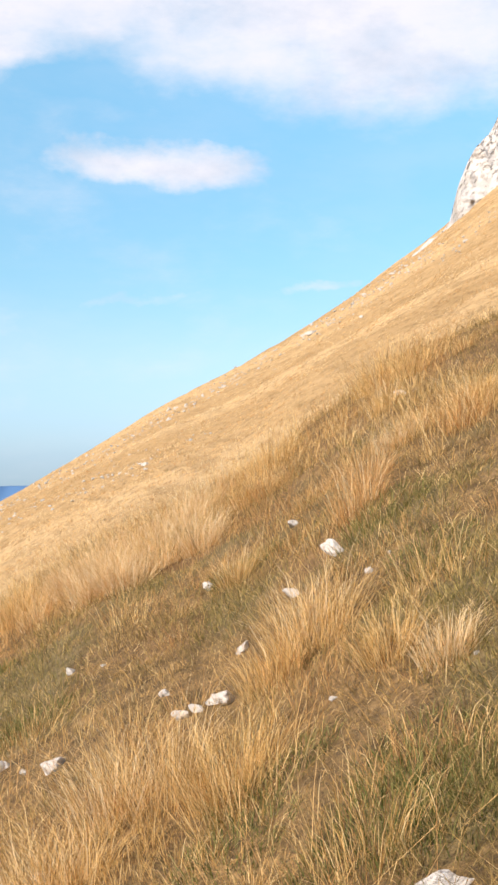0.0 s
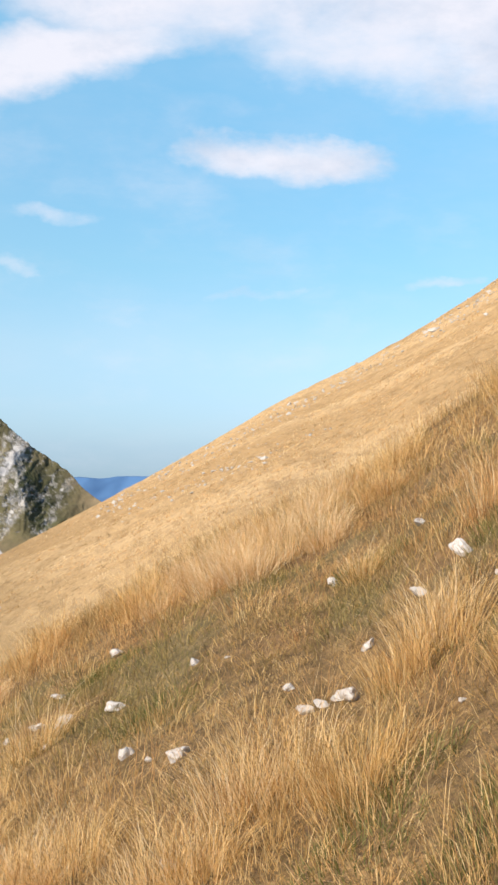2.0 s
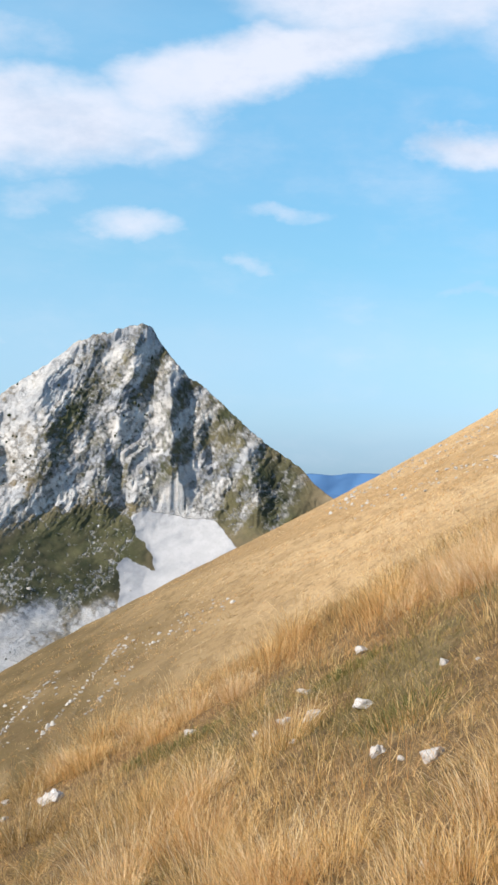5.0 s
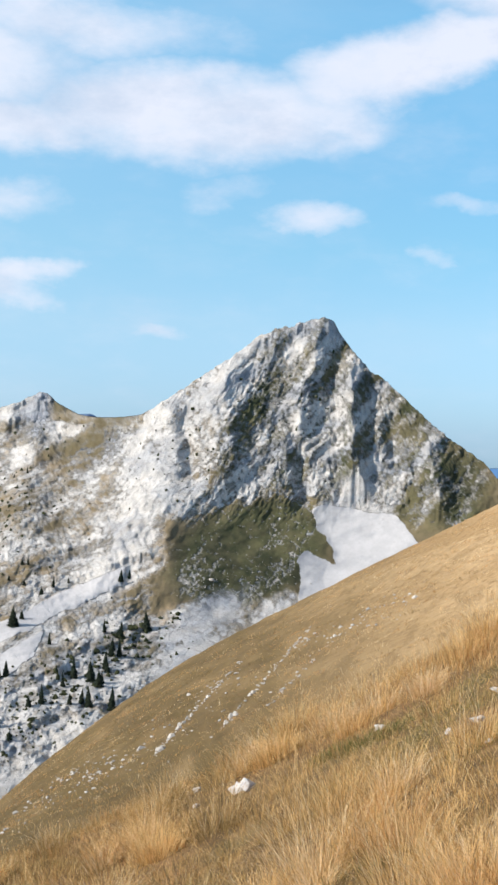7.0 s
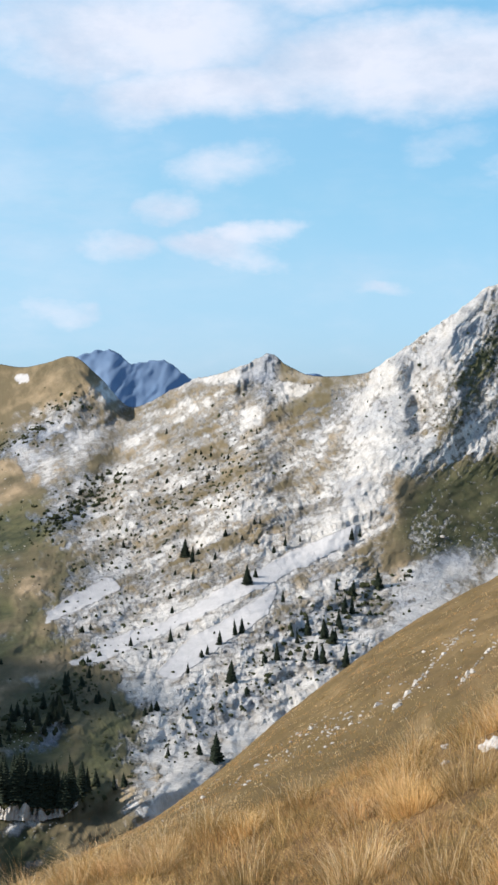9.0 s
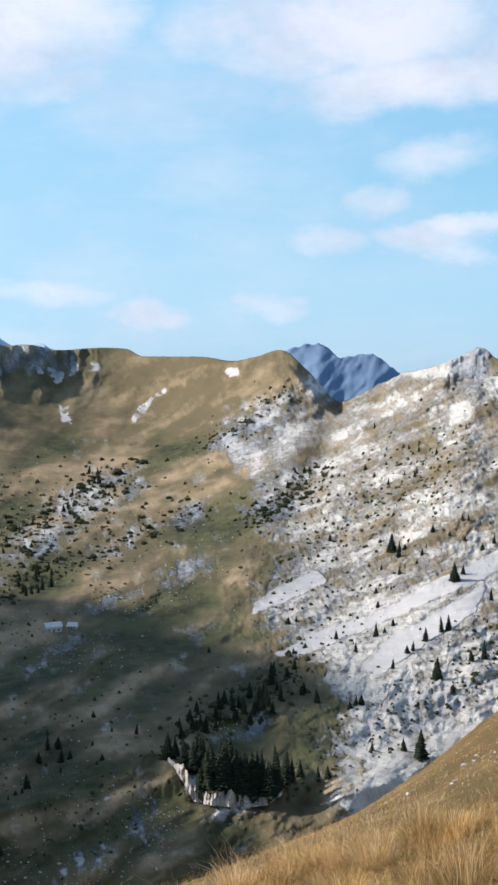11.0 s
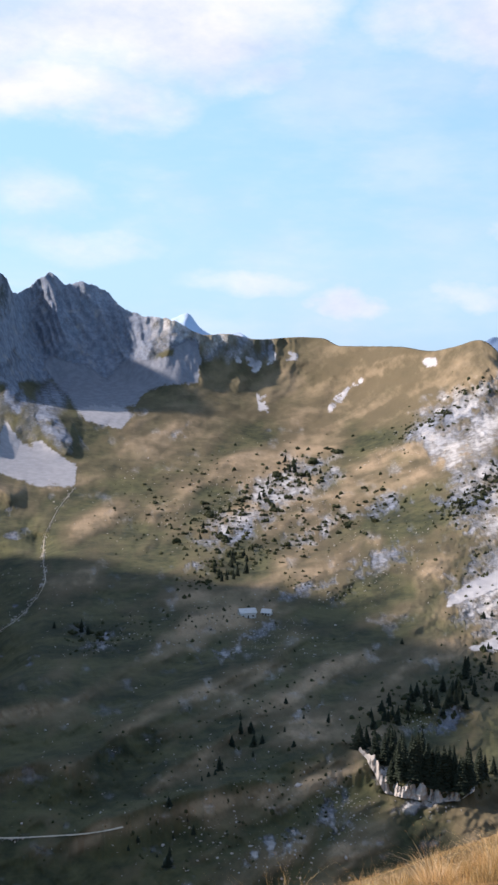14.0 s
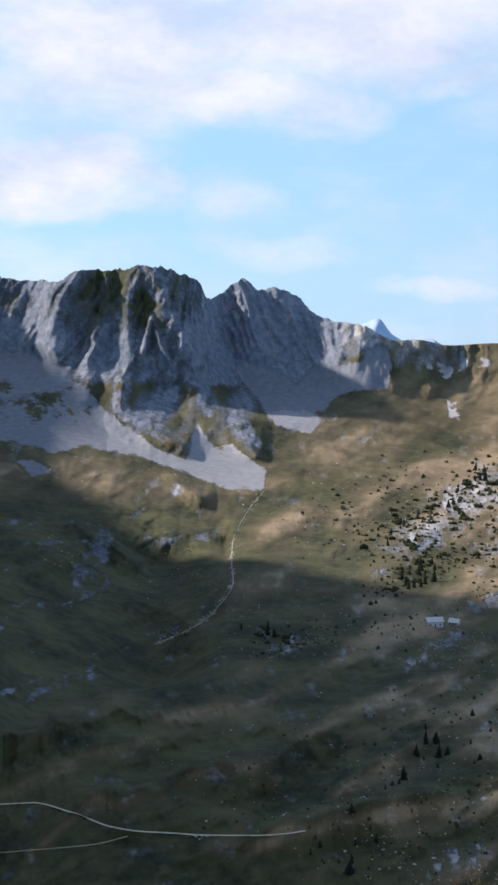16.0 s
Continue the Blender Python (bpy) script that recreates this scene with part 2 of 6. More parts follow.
def distance(az, el):
    cols = [curve(list(zip(EL_COLS, row)), el) for a, row in DIST]
    ka = np.array([a for a, row in DIST], float)
    k = np.clip(np.searchsorted(ka, az) - 1, 0, len(ka) - 2)
    t = np.clip((az - ka[k]) / (ka[k + 1] - ka[k]), 0, 1)
    t = t * t * (3 - 2 * t)
    out = np.zeros_like(el)
    for i in range(len(ka) - 1):
        here = k == i
        out = np.where(here, cols[i] * (1 - t) + cols[i + 1] * t, out)
    return out


def inside(poly, a, e):
    hit = np.zeros(a.shape, bool)
    for (x0, y0), (x1, y1) in zip(poly, poly[1:] + poly[:1]):
        if y0 != y1:
            hit ^= ((y0 > e) != (y1 > e)) & (a < (x1 - x0) * (e - y0) / (y1 - y0) + x0)
    return hit.astype(float)


SCREE_PEAK = [(20.78, -3.47), (20.15, -3.27), (18.38, -3.5), (17.13, -3.58), (16.61, -4.18), (16.0, -4.92), (18.4, -6.2), (21.27, -7.6), (21.41, -5.75), (20.97, -5.36), (19.68, -5.94), (19.83, -5.19), (20.62, -4.22)]
SCREE_LONG = [(42.2, -12.4), (40.0, -11.3), (37.6, -10.5), (32.5, -7.8), (29.0, -6.2), (29.2, -7.1), (33.0, -9.0), (35.0, -9.9), (38.1, -11.3), (40.6, -12.4)]
SCREE_LOW = [(38.2, -12.95), (36.6, -11.4), (34.5, -10.2), (32.5, -9.0), (33.0, -10.3), (35.5, -12.0), (37.2, -13.1)]
SCREE_FOOT = [(40.3, -8.6), (39.6, -9.1), (41.3, -10.0), (43.2, -10.7), (42.8, -10.1), (41.8, -9.3)]
SCREE_LIT = [(69.19, -2.6), (68.26, -1.94), (67.39, -1.38), (67.01, -1.92), (65.62, -2.99), (64.22, -3.85), (63.2, -4.21), (63.01, -3.45), (62.77, -2.61), (62.31, -3.19), (61.43, -3.96), (61.65, -3.43), (61.19, -3.5), (60.42, -4.09), (59.6, -4.58), (59.63, -5.44), (61.41, -5.47), (63.07, -4.79), (65.48, -4.02), (67.74, -3.64)]
SCREE_SHADED = [(75.0, 1.0), (71.48, 0.79), (70.01, 0.45), (68.77, -0.15), (67.39, -1.2), (68.26, -1.9), (69.25, -2.53), (67.74, -3.7), (69.23, -3.91), (70.96, -3.4), (75.0, -3.6)]
SCREE_STRIP = [(70.95, -4.29), (69.97, -4.29), (69.09, -4.85), (69.96, -4.91)]
SCREE_BOWL = [(61.3, 0.12), (60.5, 0.26), (59.23, -0.1), (58.45, -0.75), (57.47, 0.06), (55.46, 0.35), (54.19, -0.43), (54.18, -0.88), (55.43, -0.91), (56.81, -1.31), (57.05, -1.9), (59.7, -1.9), (60.48, -1.0)]
SCREE_BASIN = [(59.82, -2.0), (57.8, -1.91), (57.16, -2.33), (57.65, -2.97), (59.18, -2.55)]


CHUTES = [[(54.95, 0.96), (54.31, 1.06), (54.09, 0.05), (54.49, -0.59), (54.95, -0.14), (55.41, 0.59)], [(52.2, 0.89), (51.98, 0.43), (51.31, 0.03), (51.68, -0.49), (52.16, 0.06)], [(51.11, 1.02), (50.89, 0.95), (50.78, 0.16), (51.22, -0.16)],
          [(52.82, 0.55), (52.31, 0.28), (52.47, -0.16)], [(50.14, 0.69), (49.67, 0.44), (49.8, 0.14), (50.39, 0.21)], [(52.01, -0.86), (51.42, -1.41), (50.9, -1.3), (51.23, -1.74), (50.9, -2.15), (51.6, -2.15), (51.55, -1.5)],
          [(46.85, -0.38), (47.0, -0.75), (48.22, -2.04), (48.59, -2.18), (48.13, -1.49)], [(44.38, 0.31), (43.71, 0.46), (43.62, 0.09), (44.2, -0.06)]]


def scree_at(az, el):
    out = np.zeros_like(az)
    for poly in CHUTES + [SCREE_PEAK, SCREE_LONG, SCREE_LOW, SCREE_FOOT, SCREE_LIT, SCREE_SHADED, SCREE_STRIP, SCREE_BOWL, SCREE_BASIN]:
        out = np.maximum(out, inside(poly, az, el))
    return out


# ridges (plus) and gullies (minus) of the far land: two ends by bearing and height angle, half width, metres
FOLDS = [
    (71.8, -18.0, 68.8, -15.8, 0.8, 22), (68.8, -15.8, 61.0, -14.2, 0.8, 20), (58.0, -20.4, 48.0, -16.8, 0.7, 14), (60.5, -18.0, 50.0, -12.6, 0.7, 16), (71.5, -7.2, 63.0, -11.5, 0.9, 26), (68.0, -9.5, 61.5, -8.2, 0.8, -30),
    (61.2, -7.8, 62.0, -11.2, 0.5, -16), (54.0, -8.8, 46.0, -4.8, 0.9, 14), (46.5, -17.5, 41.0, -18.0, 0.6, 14), (46.0, -15.2, 42.0, -13.8, 0.7, 14), (38.5, -18.5, 33.0, -16.5, 1.0, 14), (28.2, 0.6, 28.4, -3.2, 1.2, 8),
    (28.4, -3.2, 31.5, -9.5, 1.8, 9), (20.6, 5.0, 21.8, -1.0, 0.6, 14), (25.0, 2.6, 24.6, -1.6, 0.7, 10), (26.6, 0.6, 26.4, -2.2, 0.35, -9), (21.9, 0.2, 21.2, -3.2, 0.35, -9), (17.4, 0.4, 17.2, -1.4, 0.3, -8),
    (19.2, 2.6, 19.0, -2.6, 0.5, 16), (15.6, -0.4, 15.2, -3.2, 0.6, 14), (23.6, -3.0, 24.0, -8.0, 2.2, -8), (36.5, -0.4, 39.5, -6.0, 0.9, 24), (33.5, 0.4, 36.5, -7.0, 0.8, -22), (41.0, 0.3, 44.8, -3.6, 0.8, 34),
    (44.8, -18.2, 41.9, -18.3, 0.35, 30), (43.9, -15.0, 41.6, -14.8, 0.4, 12), (50.4, -9.5, 46.6, -9.6, 0.6, 9), (63.7, -5.3, 62.5, -5.8, 0.4, 40), (68.0, -7.2, 65.6, -8.8, 0.4, 40),
    (65.0, -7.4, 62.8, -7.7, 0.6, 12), (39.4, -18.4, 37.0, -17.8, 0.5, 6), (39.3, -1.2, 41.0, -6.5, 0.7, -20), (52.8, 1.2, 52.4, -0.8, 0.3, 12), (54.2, 1.2, 54.2, -0.6, 0.3, 12), (51.0, 1.0, 51.2, -0.8, 0.3, -9),
    (53.5, 1.2, 53.4, -0.2, 0.2, 8), (47.4, -0.3, 48.6, -2.2, 0.3, -4),
]


# ribs of the massif: crest line by bearing and height angle, half width, metres
RIBS = [([(69.67, 3.6), (69.82, 2.3), (69.6, 1.5)], 0.25, 24), ([(67.92, 4.2), (68.79, 2.97), (69.09, 1.5), (69.16, -0.3)], 0.75, 50), ([(67.74, 2.4), (68.69, 0.9), (68.92, -0.3)], 0.35, 40),
        ([(67.2, 1.6), (67.63, 0.1), (67.7, -1.2)], 0.40, 42), ([(65.25, 4.3), (65.89, 3.0), (65.87, 1.9), (65.85, 0.4), (66.0, -0.4)], 0.60, 48), ([(65.09, 4.4), (64.09, 2.6), (63.41, 1.0), (62.5, -0.1)], 0.75, 56),
        ([(64.81, 2.0), (65.28, 0.4)], 0.35, 46), ([(64.81, 2.0), (63.89, -0.2)], 0.35, 46), ([(60.84, 3.9), (60.5, 2.2), (60.2, 0.8)], 0.50, 34), ([(59.4, 3.4), (58.2, 1.6)], 0.6, 20), ([(66.9, 3.9), (66.75, 2.4)], 0.28, 36),
        ([(66.08, -0.7), (66.15, -2.0), (64.99, -2.65), (63.4, -3.6)], 0.65, 60), ([(62.16, -0.5), (62.38, -1.8), (61.06, -2.4), (60.04, -3.9)], 0.65, 62)]


def ribs(az, el):
    """Metres by which the ribs of the massif stand out, with flat sides between sharp crests."""
    out = np.zeros_like(az)
    wa, we = az + 0.16 * fbm(az * 1.6, el * 1.6, 4, 69, 0.6), el + 0.16 * fbm(az * 1.6 + 30, el * 1.6, 4, 70, 0.6)
    for pts, half, metres in RIBS:
        for (a0, e0), (a1, e1) in zip(pts, pts[1:]):
            da, de = a1 - a0, e1 - e0
            t = np.clip(((wa - a0) * da + (we - e0) * de) / (da * da + de * de), 0, 1)
            d = np.hypot(wa - a0 - t * da, we - e0 - t * de)
            out = np.maximum(out, metres * np.clip(1 - d / (1.9 * half), 0, 1))
    return out


# crests of the long swells of the valley floor, by bearing and height angle
SWELLS = [[(74.0, -19.6), (71.33, -18.4), (67.59, -16.94), (63.78, -16.01)], [(66.0, -15.6), (63.03, -15.1), (60.47, -14.77), (58.18, -13.74), (54.5, -12.2)],
          [(58.6, -16.4), (57.6, -15.9), (55.1, -14.6), (52.1, -13.5), (49.4, -12.5)], [(57.4, -19.0), (53.06, -16.5), (49.0, -13.6), (44.9, -11.8)], [(61.0, -21.2), (58.0, -19.9), (54.85, -19.3), (49.7, -18.0)],
          [(64.5, -18.6), (61.5, -17.4), (58.6, -17.0)], [(57.2, -12.5), (53.7, -11.3), (51.0, -10.6)], [(50.4, -13.2), (46.9, -12.84), (43.4, -11.2)], [(71.0, -21.6), (67.0, -19.0), (63.0, -18.2)]]
BENCH = [(58, -12.6), (61, -13.4), (63.8, -14.3), (65.6, -14.6), (67.4, -14.8), (68.9, -15.5), (69.9, -16.4), (70.9, -17.2), (71.6, -17.9), (75, -20.5), (86, -24)]


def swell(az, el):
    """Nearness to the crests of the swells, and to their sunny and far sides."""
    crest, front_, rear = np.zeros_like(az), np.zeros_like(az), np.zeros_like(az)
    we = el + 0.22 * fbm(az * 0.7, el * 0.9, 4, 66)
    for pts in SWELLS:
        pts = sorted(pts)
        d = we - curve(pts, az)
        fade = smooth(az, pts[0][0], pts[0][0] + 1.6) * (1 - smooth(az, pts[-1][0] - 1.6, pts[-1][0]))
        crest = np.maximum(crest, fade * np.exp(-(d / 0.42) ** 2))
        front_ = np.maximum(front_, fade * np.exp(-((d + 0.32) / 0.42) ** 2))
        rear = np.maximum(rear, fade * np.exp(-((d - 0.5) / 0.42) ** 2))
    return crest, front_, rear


def arete(az, el):
    """Degrees to the left of the arete that parts the sunny flank of the peak from its face."""
    return az - curve([(-9, 25.8), (-7.2, 26.9), (-5.2, 26.9), (-3.4, 26.4), (-2.6, 25.3), (-1.1, 24.9), (1.0, 25.2), (2.5, 24.4), (4.0, 23.2), (4.7, 21.9), (5.1, 20.7)], el) + 0.5 * fbm(az * 0.9, el * 0.9, 4, 67)


def tri(x):
    """Sharp-crested wave in -1..1, one crest a unit."""
    return 1 - 4 * np.abs(x - np.floor(x) - 0.5)


def soften(f, times):
    """Blur a grid."""
    for k in range(times):
        f = np.pad(f, 1, mode="edge")
        f = (f[:-2, 1:-1] + f[2:, 1:-1] + f[1:-1, :-2] + f[1:-1, 2:] + 2 * f[1:-1, 1:-1]) / 6
    return f


def rib_line(az, el):
    """Coordinate across the ribs of the massif, which fan out from its notch."""
    return az + 0.55 * np.tanh((az - 62.5) / 1.5) * el + 0.30 * fbm(az * 0.6, el * 0.5, 4, 47, 0.6)


def relief(az, el):
    """Metres by which the far land stands nearer (minus) or further than its plain form."""
    bare = 1 - 0.85 * soften(scree_at(az, el), 14)
    wa, we = az + 0.28 * fbm(az * 1.1, el * 1.1, 4, 61), el + 0.28 * fbm(az * 1.1 + 30, el * 1.1, 4, 62)
    out = np.zeros_like(az)
    for a0, e0, a1, e1, half, metres in FOLDS:
        da, de = a1 - a0, e1 - e0
        t = np.clip(((wa - a0) * da + (we - e0) * de) / (da * da + de * de), 0, 1)
        d2 = (wa - a0 - t * da) ** 2 + (we - e0 - t * de) ** 2
        metres = metres * (1 - 0.85 * t) if metres >= 60 else metres + 0 * t
        out = out - metres * np.exp(-d2 / (half * half)) if metres.max() < 0 else out - metres * np.clip(1 - np.sqrt(d2) / (1.8 * half), 0, 1) ** 1.3
    peak = smooth(az, 11, 14) * (1 - smooth(az, 27, 31)) * smooth(el, -5, -2.5) * bare
    bend = 0.30 * fbm(az * 0.9, el * 0.9, 4, 40) + 0.16 * fbm(az * 3.0, el * 3.0, 4, 37)
    across, along = az + 0.67 * el + bend, el * 0.8 - 0.5 * az
    side = arete(az, el)
    face = 1 - smooth(side, -0.4, 0.5)
    out = out - peak * (0.45 + 0.55 * face) * (1.6 * ridged(across * 0.9, along * 0.22, 3, 41, 0.5) + 3.6 * fbm(across * 2.2, along * 0.9, 5, 43, 0.62) + 2.6 * fbm(across * 7.0, along * 2.6, 4, 44, 0.65))
    near_peak = smooth(az, 10, 12) * (1 - smooth(az, 31, 37)) * smooth(el, -11, -7)
    out = out + near_peak * (np.where(side > 0, 8.0, 3.2) * (np.sqrt(np.minimum(np.abs(side), 7.0) ** 2 + 0.04) - 0.2))
    wall = smooth(az, 54.5, 57.5) * smooth(el, -2.0, 0.2)
    wall = np.maximum(wall, 0.6 * np.exp(-((az - 64.3) / 1.2) ** 2 - ((el + 1.8) / 1.5) ** 2))
    wall = np.maximum(wall, 0.6 * np.exp(-((az - 61.0) / 1.1) ** 2 - ((el + 2.0) / 1.5) ** 2)) * bare
    ub = rib_line(az, el)
    out = out - np.maximum(wall, smooth(az, 58.5, 60) * smooth(el, -4.6, -3.4) * (1 - smooth(el, -0.5, 0.5))) * (0.5 + 0.5 * bare) * 0.75 * ribs(az, el)
    out = out - wall * (4 * (0.6 + 0.9 * fbm(az * 0.7, el * 0.5, 3, 48)) * tri(ub * 0.95 + 0.4 * fbm(az * 0.9, el * 0.9, 3, 45)) + 4 * (0.5 + fbm(az, el * 0.8, 3, 54)) * tri(ub * 2.1 + 0.9 * fbm(az * 1.2, el, 3, 49)) + 4 * fbm(az * 1.1, el * 1.7, 5, 63, 0.6) + 3 * fbm(az * 3.0, el * 2.4, 4, 50, 0.6))
    out = out + smooth(el, -2.6, -0.6) * smooth(63.3 - az, 0.0, 1.9) * smooth(az, 55.0, 58.5) * 120 + (15 * np.clip(az - 64.5, 0, 9) + 25 * smooth(az, 69.2, 70.0)) * smooth(el, -1.6, 0.4)
    back = smooth(az, 48.5, 50.5) * (1 - smooth(az, 55.5, 57.5)) * smooth(el, -1.3, 0.3)
    out = out - 5 * back * (0.5 + fbm(az * 0.8, el, 3, 64)) * tri(az * 1.05 + 0.3 * el + 0.7 * fbm(az * 0.9, el * 0.8, 4, 51)) - 3 * back * ridged(az * 2.6, el * 1.4, 4, 55, 0.6)
    out = out + 34 * np.clip(41.7 - az, 0, 2.6) * smooth(az, 38.6, 39.4) * smooth(el - curve(SKYLINE, az), -0.75, -0.45)
    rest = (1 - np.maximum(peak, wall)) * bare
    v, u = el + 0.45 * az, az - 0.45 * el
    steep = smooth(az, 61.5, 65) * smooth(el, -17, -14) * (1 - smooth(el, -6, -4))
    lump = 9 - 3 * smooth(el, -7, -3) - 5.0 * smooth(-el, 13, 19)
    lump = lump * smooth(az, 40, 46) + 5 * (1 - smooth(az, 40, 46)) * smooth(az, 26, 29) + 2 * (1 - smooth(az, 26, 29))
    out = out - rest * lump * (hummocks(az, el) + 0.35 * fbm(az * 1.8, el * 1.8, 4, 53))
    crest, front_, rear = swell(az, el)
    out = out - rest * 11 * crest
    bowl = smooth(az, 61.0, 65.5) * (1 - smooth(el, -10.0, -5.5))
    over = smooth(el - curve(BENCH, az) + 0.15 * fbm(az * 1.2, el * 0, 3, 68), -0.04, 0.30)
    out = out + bowl * over * (150 - 24 * np.clip(az - 63, 0, 12))
    out = out - rest * steep * 6 * ridged((el - 0.5 * az) * 0.8, (az + 0.5 * el) * 0.25, 4, 56, 0.5)
    slope = smooth(az, 26, 30) * (1 - smooth(az, 42, 45)) * smooth(el, -18, -13)
    out = out - slope * bare * (5 * ridged(u * 0.8, v * 1.0, 4, 57, 0.55) + 4 * fbm(az * 3.5, el * 3.5, 5, 58, 0.65))
    return out


def hummocks(az, el):
    """Soft ridges (plus) and hollows (minus) that run slantwise over the valley."""
    v, u = el + 0.40 * az, az - 0.40 * el
    return 1.9 * fbm(u * 0.36 + 0.3 * vnoise(az * 0.4, el * 0.4, 59), v * 0.85, 4, 52, 0.5)


def far_place(az, el, lift=0.0):
    """A place on the far land by bearing and height angle, and its distance."""
    fi = float(np.interp(az, az_f, np.arange(len(az_f))))
    i = min(int(fi), len(az_f) - 2)
    u = fi - i
    col, grow = RF[i] * (1 - u) + RF[i + 1] * u, EL[i] * (1 - u) + EL[i + 1] * u
    el = min(el, float(grow[-1]) - 0.06)
    r = float(np.interp(el, grow, col))
    return Vector((-r * math.sin(radians(az)), r * math.cos(radians(az)), EYE + r * math.tan(radians(el)) + lift)), r


def grid_mesh(name, P, keep=None, smooth_shade=True, mask=None, normals=None):
    """A mesh from a grid of points P[i, j]; keep picks its cells."""
    ni, nj = P.shape[:2]
    idx = np.arange(ni * nj).reshape(ni, nj)
    q = np.stack([idx[:-1, :-1], idx[1:, :-1], idx[1:, 1:], idx[:-1, 1:]], -1)
    q = (q if keep is None else q[keep]).reshape(-1, 4)
    used, inv = np.unique(q, return_inverse=True)
    co_, q = P.reshape(-1, 3)[used], inv.reshape(-1, 4)
    me = bpy.data.meshes.new(name)
    me.vertices.add(len(co_)), me.loops.add(q.size), me.polygons.add(len(q))
    me.vertices.foreach_set("co", co_.astype(np.float32).ravel())
    me.loops.foreach_set("vertex_index", q.astype(np.int32).ravel())
    me.polygons.foreach_set("loop_start", np.arange(0, q.size, 4, dtype=np.int32))
    if mask is not None:
        at = me.attributes.new("cover", "FLOAT_COLOR", "POINT")
        at.data.foreach_set("color", mask.reshape(-1, 4)[used].astype(np.float32).ravel())
    me.update(calc_edges=True)
    me.validate()
    me.polygons.foreach_set("use_smooth", np.full(len(q), smooth_shade))
    if normals is not None:
        me.normals_split_custom_set_from_vertices(normals.reshape(-1, 3)[used].tolist())
    return me


def polar(az, r, z):
    return np.stack([-r * np.sin(np.radians(az)), r * np.cos(np.radians(az)), z], -1)

# ======================= materials =======================


def material(name, rough=0.9):
    m = bpy.data.materials.new(name)
    m.use_nodes = True
    n = Nodes(m.node_tree)
    b = n.add("ShaderNodeBsdfPrincipled")
    b.inputs["Roughness"].default_value = rough
    b.inputs["Specular IOR Level"].default_value = 0.2
    n.add("ShaderNodeOutputMaterial", b.outputs[0])
    return m, n, b


def bump(n, b, height, strength, dist):
    k = n.add("ShaderNodeBump")
    k.inputs["Strength"].default_value, k.inputs["Distance"].default_value = strength, dist
    n.put(k, "Height", height)
    n.tree.links.new(k.outputs[0], b.inputs["Normal"])


